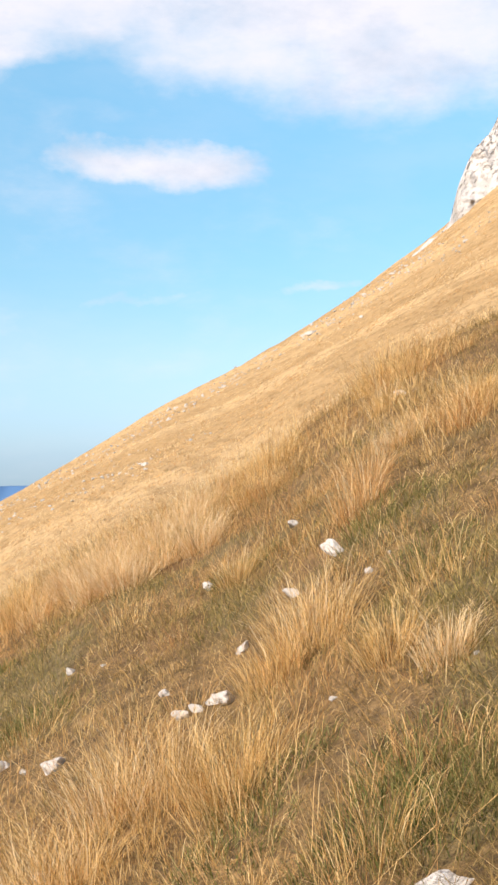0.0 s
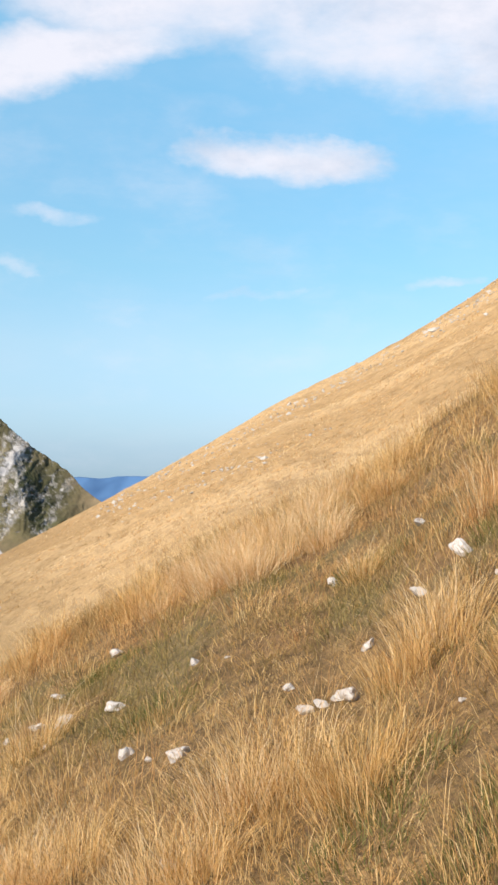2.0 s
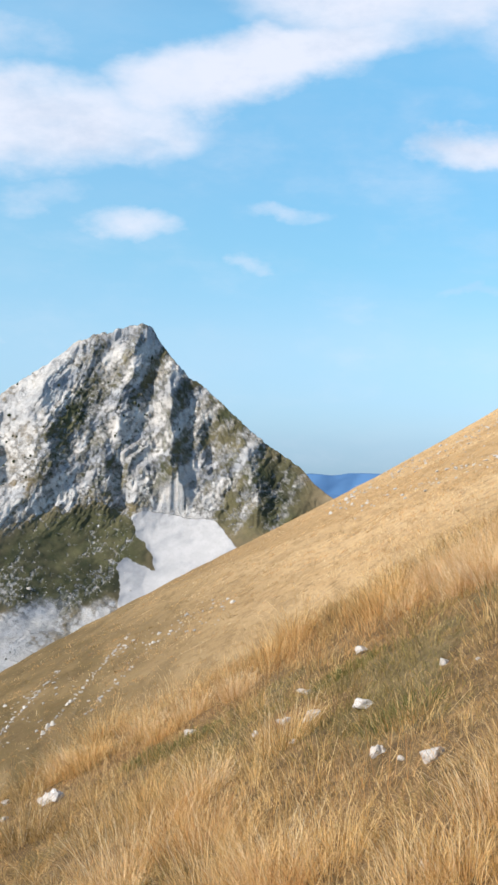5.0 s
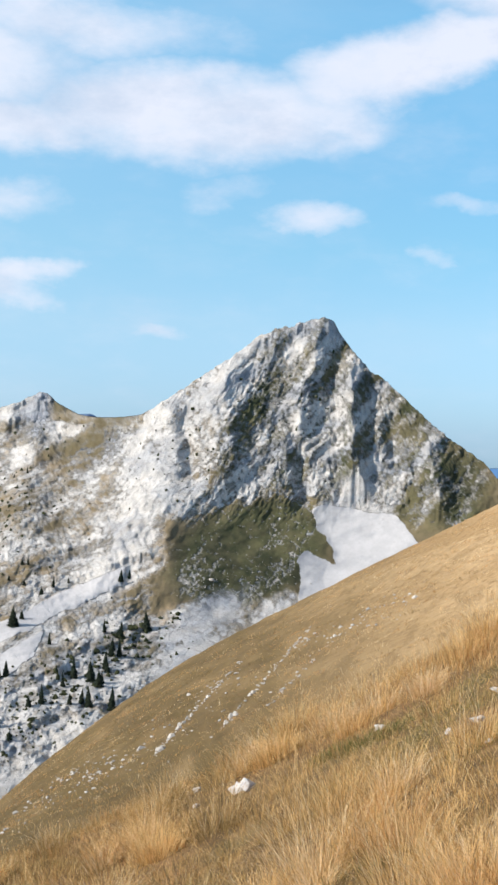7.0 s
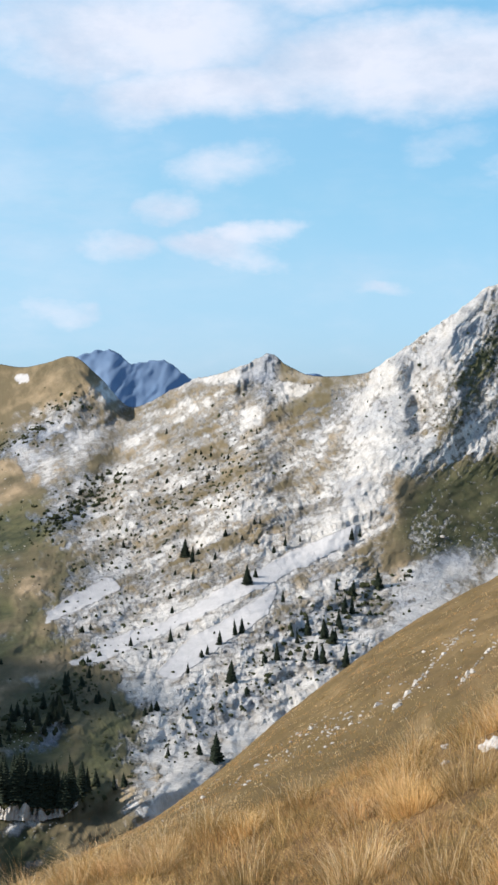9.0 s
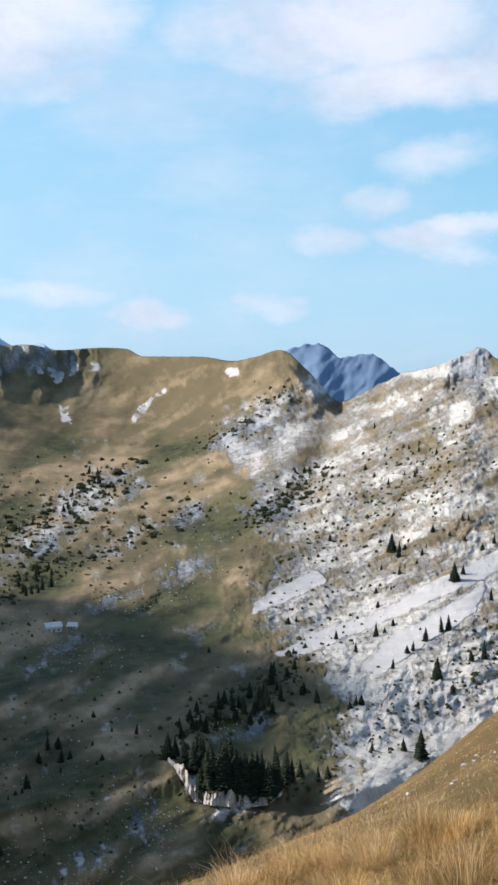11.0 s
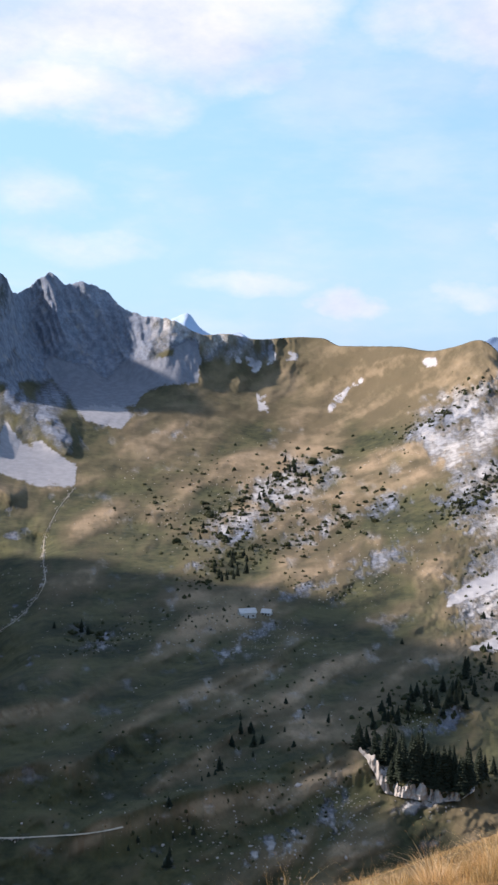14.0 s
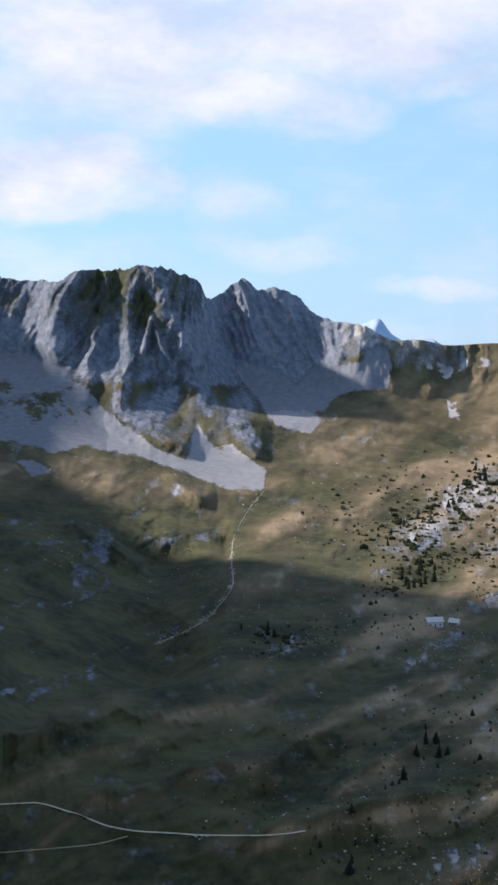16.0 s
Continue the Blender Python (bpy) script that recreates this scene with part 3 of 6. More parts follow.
def land_material():
    """Alpine land: dry and green turf, limestone and scree by the cover attribute (rock, scree, green, dry); low dry
    also darkens and blues the stone.
    """
    m, n, b = material("alpine_land", 0.95)
    at = n.add("ShaderNodeAttribute", attribute_name="cover")
    s = n.add("ShaderNodeSeparateColor", at.outputs["Color"])
    rock, scree, green = s.outputs
    dry = at.outputs["Alpha"]
    p = n.add("ShaderNodeTexCoord").outputs["Object"]
    n1, n2, n3 = n.noise(p, 0.02, 6, 0.6), n.noise(p, 0.11, 6, 0.65), n.noise(p, 0.5, 5, 0.6)
    turf = n.mix(n.step(n.math("ADD", n1, n.math("MULTIPLY_ADD", dry, 0.9, -0.45)), 0.28, 0.78), rgb(0.124, 0.098, 0.058), rgb(0.305, 0.230, 0.146))
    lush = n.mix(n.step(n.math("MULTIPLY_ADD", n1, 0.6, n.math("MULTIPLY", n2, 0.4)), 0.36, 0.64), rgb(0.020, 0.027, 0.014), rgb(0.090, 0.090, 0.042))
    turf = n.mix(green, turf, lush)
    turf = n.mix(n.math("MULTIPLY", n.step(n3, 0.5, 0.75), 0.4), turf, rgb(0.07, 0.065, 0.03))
    # low dry: grey stone, and the massif's shade and blue haze as colour
    pale_lit = n.step(dry, 0.12, 0.5)
    stone = n.mix(n.step(n2, 0.35, 0.65), n.mix(pale_lit, rgb(0.140, 0.170, 0.222), rgb(0.46, 0.444, 0.424)), n.mix(pale_lit, rgb(0.245, 0.280, 0.340), rgb(0.61, 0.595, 0.575)))
    n4 = n.noise(p, 0.48, 8, 0.78)
    stone = n.mix(n.math("MULTIPLY", n.step(n4, 0.50, 0.62), 0.45), stone, n.mix(pale_lit, rgb(0.12, 0.132, 0.16), rgb(0.255, 0.242, 0.222)))
    seam = n.noise(n.add("ShaderNodeMapping", p, None, (0.0, 0.6, 0.3), (1.0, 1.0, 0.35)).outputs[0], 0.16, 6, 0.7)
    stone = n.mix(n.math("MULTIPLY", n.step(seam, 0.54, 0.66), 0.35), stone, rgb(0.20, 0.19, 0.185))
    stone = n.mix(n.math("MULTIPLY", n.step(n.noise(p, 0.06, 4), 0.55, 0.75), 0.35), stone, rgb(0.50, 0.43, 0.34))
    runs = n.noise(n.add("ShaderNodeMapping", p, None, (0.0, 0.0, 0.0), (1.0, 1.0, 0.12)).outputs[0], 0.12, 5, 0.6)
    grit = n.mix(n.step(runs, 0.35, 0.68), n.mix(pale_lit, rgb(0.155, 0.172, 0.205), rgb(0.42, 0.414, 0.418)), n.mix(pale_lit, rgb(0.200, 0.218, 0.252), rgb(0.48, 0.472, 0.475)))
    grit = n.mix(n.math("MULTIPLY", n.step(n3, 0.52, 0.7), 0.2), grit, rgb(0.26, 0.25, 0.24))
    n5 = n.noise(p, 0.24, 6, 0.7)
    speck = n.math("ADD", n.math("MULTIPLY_ADD", n2, 0.25, n.math("MULTIPLY", n5, 0.30)), n.math("MULTIPLY", n4, 0.45))
    rf = n.step(n.math("ADD", speck, n.math("MULTIPLY_ADD", rock, 0.9, -0.45)), 0.45, 0.59)
    rf = n.math("MAXIMUM", rf, n.math("MULTIPLY", n.step(rock, 0.34, 0.60), 0.60))
    col = n.mix(rf, turf, stone)
    sf_ = n.step(n.math("ADD", scree, n.math("ADD", n.math("MULTIPLY_ADD", speck, 1.1, -0.55), n.math("MULTIPLY_ADD", runs, 0.9, -0.45))), 0.36, 0.66)
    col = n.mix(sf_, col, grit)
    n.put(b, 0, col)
    still = n.math("MULTIPLY_ADD", sf_, -0.92, 1.0)
    bump(n, b, n.math("MULTIPLY", still, n.math("ADD", n.math("MULTIPLY", n2, n.math("MULTIPLY_ADD", rf, 0.8, 0.05)), n.math("MULTIPLY", n4, n.math("MULTIPLY_ADD", rf, 0.62, 0.05)))), 1.0, 2.2)
    return m


def turf_material():
    """Dry mountain turf: litter, soil and green cushions near by; banded golden and olive grass further off, by the
    cover attribute; the olive also carries the slope's shade.
    """
    m, n, b = material("dry_turf", 0.95)
    at = n.add("ShaderNodeAttribute", attribute_name="cover")
    s = n.add("ShaderNodeSeparateColor", at.outputs["Color"])
    green, olive_shade, band = s.outputs
    off = at.outputs["Alpha"]
    p = n.add("ShaderNodeTexCoord").outputs["Object"]
    n1, n2, n3 = n.noise(p, 0.7, 6, 0.65), n.noise(p, 6.0, 6, 0.7), n.noise(p, 45.0, 4, 0.7)
    litter = n.mix(n.step(n2, 0.3, 0.7), rgb(0.10, 0.062, 0.026), rgb(0.36, 0.225, 0.10))
    litter = n.mix(n.math("MULTIPLY", n.step(n1, 0.45, 0.7), 0.5), litter, rgb(0.30, 0.165, 0.08))
    moss = n.mix(n2, rgb(0.085, 0.080, 0.032), rgb(0.30, 0.24, 0.12))
    near = n.mix(n.math("MULTIPLY", green, 0.6), litter, moss)
    near = n.mix(n.math("MULTIPLY", n.step(n3, 0.45, 0.65), 0.7), near, rgb(0.075, 0.05, 0.03))
    terrace = n.noise(n.add("ShaderNodeMapping", p, None, (0.0, 0.0, 0.0), (0.10, 0.10, 1.6)).outputs[0], 1.1, 6, 0.7)
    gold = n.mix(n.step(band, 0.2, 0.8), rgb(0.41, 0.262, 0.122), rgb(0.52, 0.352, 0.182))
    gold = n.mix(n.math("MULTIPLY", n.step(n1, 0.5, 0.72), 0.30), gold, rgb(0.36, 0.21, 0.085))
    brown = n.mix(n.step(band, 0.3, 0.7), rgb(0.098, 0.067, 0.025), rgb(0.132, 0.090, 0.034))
    away = n.mix(olive_shade, gold, brown)
    away = n.mix(n.math("MULTIPLY", n.step(terrace, 0.50, 0.60), 0.5), away, n.mix(olive_shade, rgb(0.27, 0.165, 0.07), rgb(0.065, 0.045, 0.018)))
    away = n.mix(n.math("MULTIPLY", n.step(n.noise(p, 1.7, 6, 0.75), 0.50, 0.62), 0.7), away, rgb(0.17, 0.105, 0.045))
    away = n.mix(n.math("MULTIPLY", n.step(n.noise(p, 3.7, 6, 0.75), 0.54, 0.68), 0.5), away, n.mix(olive_shade, rgb(0.68, 0.51, 0.29), rgb(0.30, 0.21, 0.09)))
    n.put(b, 0, n.mix(off, near, away))
    bump(n, b, n.math("ADD", n.math("MULTIPLY_ADD", n1, 0.8, n2), n.math("MULTIPLY", n3, 0.4)), 0.8, 0.10)
    return m


def blade_material(name, dark, mid, pale):
    m, n, b = material(name, 0.7)
    g = n.add("ShaderNodeNewGeometry")
    c = n.ramp(g.outputs["Random Per Island"], [(0.0, dark), (0.40, mid), (1.0, pale)])
    n.put(b, 0, c)
    b.inputs["Subsurface Weight"].default_value = 0.0
    t = n.add("ShaderNodeBsdfTranslucent", c)
    out = [x for x in n.tree.nodes if x.type == "OUTPUT_MATERIAL"][0]
    mx = n.add("ShaderNodeMixShader", 0.42, b.outputs[0], t.outputs[0])
    n.tree.links.new(mx.outputs[0], out.inputs[0])
    return m


def limestone_material():
    m, n, b = material("limestone", 0.9)
    p = n.add("ShaderNodeTexCoord").outputs["Object"]
    n1, n2, n3 = n.noise(p, 3.0, 6, 0.6), n.noise(p, 18.0, 6, 0.65), n.noise(p, 0.5, 5, 0.6)
    c = n.mix(n1, rgb(0.55, 0.505, 0.47), rgb(0.80, 0.76, 0.73))
    c = n.mix(n.math("MULTIPLY", n.step(n2, 0.56, 0.68), 0.6), c, rgb(0.30, 0.26, 0.23))
    c = n.mix(n.math("MULTIPLY", n.step(n3, 0.5, 0.7), 0.3), c, rgb(0.55, 0.47, 0.37))
    n.put(b, 0, c)
    bump(n, b, n.math("ADD", n1, n.math("MULTIPLY", n2, 0.5)), 0.8, 0.04)
    return m


def plain(name, colour, other, scale, rough=0.9):
    m, n, b = material(name, rough)
    p = n.add("ShaderNodeTexCoord").outputs["Object"]
    n.put(b, 0, n.mix(n.noise(p, scale, 5, 0.6), rgb(*colour), rgb(*other)))
    return m


LAND, TURF, LIMESTONE = land_material(), turf_material(), limestone_material()
STRAW = blade_material("straw_grass", (0.29, 0.155, 0.045), (0.68, 0.42, 0.15), (0.98, 0.74, 0.40))
PALE = blade_material("pale_straw", (0.48, 0.29, 0.12), (0.78, 0.54, 0.27), (0.95, 0.80, 0.55))
RUST = blade_material("rust_grass", (0.31, 0.15, 0.055), (0.60, 0.33, 0.13), (0.82, 0.54, 0.25))
DULL = blade_material("dull_grass", (0.085, 0.060, 0.022), (0.25, 0.165, 0.060), (0.56, 0.38, 0.16))
GREEN = blade_material("green_grass", (0.080, 0.080, 0.020), (0.22, 0.185, 0.055), (0.56, 0.42, 0.17))
# distant land: the blue of the haze is put into the base colours
HAZE_BLUE = plain("haze_blue_rock", (0.08, 0.145, 0.26), (0.17, 0.235, 0.335), 0.006)
HAZE_PLAIN = plain("haze_blue_plain", (0.055, 0.14, 0.29), (0.085, 0.185, 0.35), 0.002)
HAZE_PALE = plain("haze_pale_rock", (0.34, 0.46, 0.62), (0.46, 0.56, 0.68), 0.006)
SHRUB = plain("shrub_leaves", (0.020, 0.028, 0.012), (0.060, 0.062, 0.028), 0.4)


def crag_material():
    m, n, b = material("weathered_limestone", 0.9)
    p = n.add("ShaderNodeTexCoord").outputs["Object"]
    n1, n2 = n.noise(p, 0.35, 6, 0.6), n.noise(p, 1.6, 6, 0.7)
    c = n.mix(n.step(n1, 0.35, 0.65), rgb(0.44, 0.415, 0.395), rgb(0.62, 0.59, 0.57))
    c = n.mix(n.math("MULTIPLY", n.step(n2, 0.58, 0.66), 0.7), c, rgb(0.20, 0.185, 0.17))
    n.put(b, 0, c)
    bump(n, b, n.math("ADD", n1, n.math("MULTIPLY", n2, 0.6)), 1.0, 0.5)
    return m


CRAG = crag_material()
HILL_STONE = plain("hill_stone", (0.32, 0.29, 0.26), (0.52, 0.49, 0.45), 2.0)
GRAVEL = plain("white_gravel", (0.40, 0.35, 0.27), (0.60, 0.54, 0.43), 0.6)
WORN = plain("trodden_turf", (0.22, 0.18, 0.11), (0.34, 0.29, 0.19), 0.5)
HUT_WALL = plain("hut_stone", (0.50, 0.49, 0.47), (0.68, 0.66, 0.63), 1.5)
HUT_ROOF = plain("hut_sheet_roof", (0.46, 0.45, 0.44), (0.78, 0.77, 0.75), 0.9, 0.6)
HUT_DARK = plain("hut_dark_wood", (0.05, 0.04, 0.035), (0.09, 0.07, 0.06), 2.0)
NEEDLES = plain("spruce_needles", (0.010, 0.017, 0.011), (0.025, 0.034, 0.020), 0.5)
BARK = plain("spruce_bark", (0.06, 0.045, 0.035), (0.10, 0.08, 0.06), 3.0)

# ======================= the land =======================


def structure(name, me, mat, label, category):
    me.materials.append(mat)
    return tagged(new(name, me), label, category, kind="structure")


# near hillside, denser where the camera looks
az_h = np.concatenate([np.linspace(-180, -13, 90)[:-1], np.linspace(-13, 48, 420), np.linspace(48, 180, 80)[1:]])
r_h = np.concatenate([np.linspace(0.0, 3.0, 12)[:-1], np.geomspace(3, 18, 120)[:-1], np.geomspace(18, 45, 25)[:-1], np.geomspace(45, 210, 120)[:-1], np.geomspace(210, 600, 26)])
A, R = np.meshgrid(az_h, r_h, indexing="ij")
far_turf = smooth(R, 14, 24)
# olive turf to the left, darkened further for the grazing sun there
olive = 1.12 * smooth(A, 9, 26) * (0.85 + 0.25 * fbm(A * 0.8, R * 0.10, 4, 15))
ZH = hill(A, R)
bands = fbm(A * 0.05, (ZH + 0.28 * R * np.sin(np.radians(A + 20))) * 0.5, 5, 17)
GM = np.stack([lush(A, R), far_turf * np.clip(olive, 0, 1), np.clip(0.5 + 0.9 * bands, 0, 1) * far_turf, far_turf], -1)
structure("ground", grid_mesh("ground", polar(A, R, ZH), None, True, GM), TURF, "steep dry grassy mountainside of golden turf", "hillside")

# far land
az_f = np.concatenate([np.linspace(9, 73.5, 1300), np.linspace(73.5, 86, 40)[1:]])
EL0 = curve([(9, -8), (14, -10), (20, -12), (30, -18), (38, -23), (46, -25), (86, -26)], az_f)
EL1 = skyline(az_f)
s = np.linspace(0, 1, 360)
EL = EL0[:, None] + (EL1 - EL0)[:, None] * s[None, :]
AZF = np.repeat(az_f[:, None], len(s), 1)
RF = distance(AZF, EL) + relief(AZF, EL)
RF = np.maximum.accumulate(RF - 4.5 * EL, 1) + 4.5 * EL      # no overhangs, cliffs of 78 degrees at most


ROCKS = [(64.5, -22.8, 0.8, 0.4, 0.8), (28.2, -3.6, 0.7, 1.0, 1.0), (29.0, -5.2, 0.9, 1.2, 1.0), (30.2, -7.0, 0.9, 1.1, 0.95), (28.4, -1.6, 0.6, 1.2, 0.75), (25.6, -8.6, 2.4, 1.0, 0.80), (22.4, -8.2, 1.8, 0.8, 0.72), (26.0, -10.2, 2.2, 1.2, 0.78), (43.0, -2.2, 2.2, 1.4, 0.60), (41.6, -4.8, 2.2, 1.0, 0.52), (50.2, -5.4, 2.8, 1.2, 0.56), (52.3, -7.2, 2.4, 1.1, 0.53), (45.9, -6.2, 1.6, 0.8, 0.48), (48.6, -7.2, 2.4, 0.9, 0.45),
         (46.0, -8.6, 2.2, 0.8, 0.50), (49.0, -9.9, 1.8, 0.35, 0.54), (51.3, -11.9, 1.3, 0.5, 0.50), (53.0, -12.9, 1.3, 0.5, 0.45), (54.4, -9.0, 1.4, 0.5, 0.46), (43.0, -15.5, 1.3, 0.7, 0.56), (43.6, -18.8, 1.6, 0.35, 0.70), (45.7, -17.9, 0.6, 0.5, 0.62), (47.9, -19.4, 0.9, 1.5, 0.50), (37.9, -18.6, 1.3, 1.0, 0.62),
         (50.4, -20.9, 2.2, 0.7, 0.46), (58.4, -12.3, 1.1, 0.4, 0.46), (55.9, -12.6, 0.6, 0.3, 0.46), (53.7, -14.9, 0.7, 0.4, 0.46), (49.2, -15.3, 0.9, 0.4, 0.52), (63.7, -5.6, 0.4, 0.45, 0.60), (67.0, -8.2, 0.6, 0.9, 0.54), (64.2, -7.9, 1.0, 0.3, 0.46), (57.6, -2.5, 1.2, 0.3, 0.58), (55.0, -3.0, 0.6, 0.5, 0.46),
         (70.4, -10.5, 1.0, 0.16, 0.50), (70.6, -7.3, 1.2, 0.12, 0.50), (69.8, -13.9, 1.0, 0.18, 0.46), (35.5, -14.6, 3.4, 1.6, 0.66), (31.0, -11.5, 2.6, 2.0, 0.66)]


def cover_masks(az, el):
    """rock, scree, green, dry in 0..1 by bearing and height angle."""
    w1, w2 = 0.22 * fbm(az * 1.6, el * 1.6, 5, 71, 0.6), 0.22 * fbm(az * 1.6 + 40, el * 1.6, 5, 72, 0.6)
    a, e = az + w1, el + w2
    v, u = e + 0.45 * a, a - 0.45 * e
    streak = fbm(u * 0.35, v * 1.3, 5, 75)
    fine = fbm(az * 2.6, el * 3.0, 5, 80, 0.65)
    dots = fbm(az * 7.0, el * 8.0, 4, 81, 0.7)
    hum = hummocks(az, el)
    rock = 0.12 + 0.14 * fbm(az * 0.5, el * 0.8, 4, 73)
    green, dry, scree = np.full_like(az, 0.12), 0.5 + 0.5 * streak, np.zeros_like(az)
    # the peak: bare on its sunny side, ledges of turf on the other
    peak = smooth(a, 11.5, 14) * (1 - smooth(a, 29, 31)) * smooth(e, -5.2, -3.6)
    across, along = a + 0.67 * e, e * 0.8 - 0.5 * a
    flank = smooth(arete(az, el), -0.2, 0.6)
    ledge = fbm(across * 1.1, along * 0.28, 5, 76, 0.62)
    rock = np.maximum(rock, peak * (0.61 - 0.17 * (1 - smooth(a, 15.2, 19.5)) + 0.26 * dots + 0.06 * flank + 0.07 * smooth(a, 23, 27) + 0.40 * ledge + 0.12 * fine - 0.10 * np.exp(-((a - 23.0) / 1.6) ** 2 - ((e + 0.6) / 2.0) ** 2) - 0.05 * flank))
    rock = np.maximum(rock, peak * 0.74 * np.exp(-((a - 18.8) / 1.6) ** 2 - ((e + 2.4) / 0.9) ** 2))
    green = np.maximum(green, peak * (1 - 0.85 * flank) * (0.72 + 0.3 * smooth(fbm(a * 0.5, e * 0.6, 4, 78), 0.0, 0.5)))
    # the less lit face of the peak, whose shade goes into dry as colour
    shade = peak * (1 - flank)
    # the stony slope below it
    edge = curve([(-21, 38.8), (-16.7, 39.8), (-13.4, 39.8), (-11.9, 42.1), (-9.9, 43.3), (-7.9, 42.8), (-5.9, 44.1), (-4.6, 43.9), (-3.3, 45.4), (-1.5, 43.2), (-0.6, 42.0), (1.0, 41.0)], e)
    slope = smooth(a, 25.5, 28.5) * (1 - smooth(a + 3.0 * w1 + 1.2 * fbm(az * 2.4, el * 2.4, 5, 82, 0.6) - edge, -2.0, 1.6)) * (1 - smooth(e, -0.1, 0.2) * (1 - smooth(a, 31.5, 33)))
    rock = np.maximum(rock, slope * (0.535 + 0.20 * streak + 0.13 * fbm(az * 1.3, el * 1.6, 5, 79, 0.6) + 0.14 * fine + 0.12 * dots + 0.22 * fbm(u * 0.9, v * 4.5, 4, 95, 0.6) + 0.12 * smooth(-e, 7, 12) + 0.20 * np.exp(-((a - 28.2 + 0.55 * (e + 3.0)) / 1.1) ** 2) * smooth(e, -8, -6) * (1 - smooth(e, -1, 1))))
    hill_top = smooth(a, 31.6, 33) * (1 - smooth(a, 38, 40)) * smooth(e, -0.8, 0.2)
    rock = np.maximum(rock, 0.68 * hill_top)
    strip = np.exp(-((e + 0.1 + 0.55 * (a - 30.2)) / 0.32) ** 2) * smooth(a, 28.8, 29.6) * (1 - smooth(a, 32.6, 34))
    rock = rock * (1 - 0.38 * strip)
    dry = np.maximum(dry, (0.45 + 0.2 * streak) * (1 - smooth(a, 42, 47)))
    d = np.sqrt(((a - 23.5) / 3.9) ** 2 + ((e + 5.5 + 0.22 * (a - 23.5)) / 2.5) ** 2) + 0.12 * fine
    meadow = 1 - smooth(d, 0.75, 1.15)
    flecks = 0.25 + 0.42 * dots + 0.16 * smooth(fbm(across * 1.4, along * 0.5, 4, 84), 0.0, 0.5) + 0.14 * smooth(-e, 6.0, 8.0)
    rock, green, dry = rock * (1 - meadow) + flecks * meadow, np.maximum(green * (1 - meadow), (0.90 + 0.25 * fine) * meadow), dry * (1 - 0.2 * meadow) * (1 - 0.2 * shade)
    # the valley: brown on its swells, dark green in its hollows, with light and shade put into the colour
    vale = smooth(a + 1.5 * fine, 38.5, 44) * (1 - smooth(e, -3.0, -1.2))
    # half-lit ground round the knoll: weak sun put into the turf as dryness
    half_lit = np.exp(-((a - 46.5) / 3.5) ** 2 - ((e + 16.0) / 3.0) ** 2)
    # shade and sun put into colour: lower valley darker green, sunlit band above paler
    low = smooth(a, 50, 56) * smooth(-e, 10.5, 13.5)
    wet_shaded = np.clip(0.52 + 0.46 * low - 0.68 * hum + 0.34 * fine - 0.15 * half_lit - 0.12 * smooth(e, -9.5, -7.5) + 0.16 * smooth(-e, 10.5, 12.5) * smooth(a, 52, 56), 0, 1)
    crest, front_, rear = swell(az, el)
    wet_shaded = wet_shaded + 0.40 * np.exp(-((a - 41) / 3) ** 2 - ((e + 16.5) / 3) ** 2) + 0.45 * np.exp(-((a - 44.5) / 3) ** 2 - ((e + 18.8) / 1.2) ** 2)
    # swell fronts browner, backs darker: their relief shading is painted
    wet_shaded = np.clip(wet_shaded - 0.75 * front_ + 0.55 * rear, 0, 1)
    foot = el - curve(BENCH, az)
    # gloom: the shade of the steep bowl, put into its turf colour
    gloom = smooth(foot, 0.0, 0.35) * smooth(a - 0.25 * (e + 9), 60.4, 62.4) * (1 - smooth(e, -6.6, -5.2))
    wet_shaded = np.maximum(wet_shaded, gloom * (1.0 + 0.3 * fine))
    for ca_, ce_, wa, we in ((57.0, -8.2, 2.6, 0.9), (63.5, -4.0, 0.9, 1.0), (60.0, -3.6, 1.4, 0.8), (58.2, -4.6, 2.0, 0.8), (52.2, -2.6, 2.0, 0.5), (50.0, -12.7, 0.8, 0.9), (59.2, -18.4, 0.7, 1.0), (57.0, -13.6, 3.0, 0.8), (44.5, -6.8, 1.2, 0.6)):
        wet_shaded = np.maximum(wet_shaded, 0.75 * np.exp(-((a - ca_) / wa) ** 2 - ((e - ce_ + 0.15 * (a - ca_)) / we) ** 2))
    green = np.where(vale > 0, green * (1 - vale) + vale * wet_shaded, green)
    dry = dry * (1 - vale) + vale * np.clip(0.27 + 0.30 * hum + 0.30 * fine + 0.10 * half_lit + 0.15 * np.exp(-((e + 4.6) / 2.4) ** 2), 0, 1) * (1 - 0.45 * low) * (1 - 0.25 * smooth(-e, 10.5, 12.5) * smooth(a, 52, 56)) * (1 - 0.9 * gloom) + vale * 0.34 * front_
    rock = np.maximum(rock, vale * (0.25 + 0.28 * fbm(az * 1.1, el * 1.7, 4, 88) + 0.14 * fine))
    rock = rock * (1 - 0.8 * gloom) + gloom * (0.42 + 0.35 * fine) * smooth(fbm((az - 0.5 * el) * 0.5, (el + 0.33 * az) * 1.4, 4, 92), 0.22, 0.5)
    back = smooth(a, 46, 49) * smooth(e, -3, -1.5)
    green, dry = np.maximum(green, back * (0.30 + 0.25 * smooth(a, 49.5, 52) + 0.3 * fine)), dry * (1 - 0.1 * back)
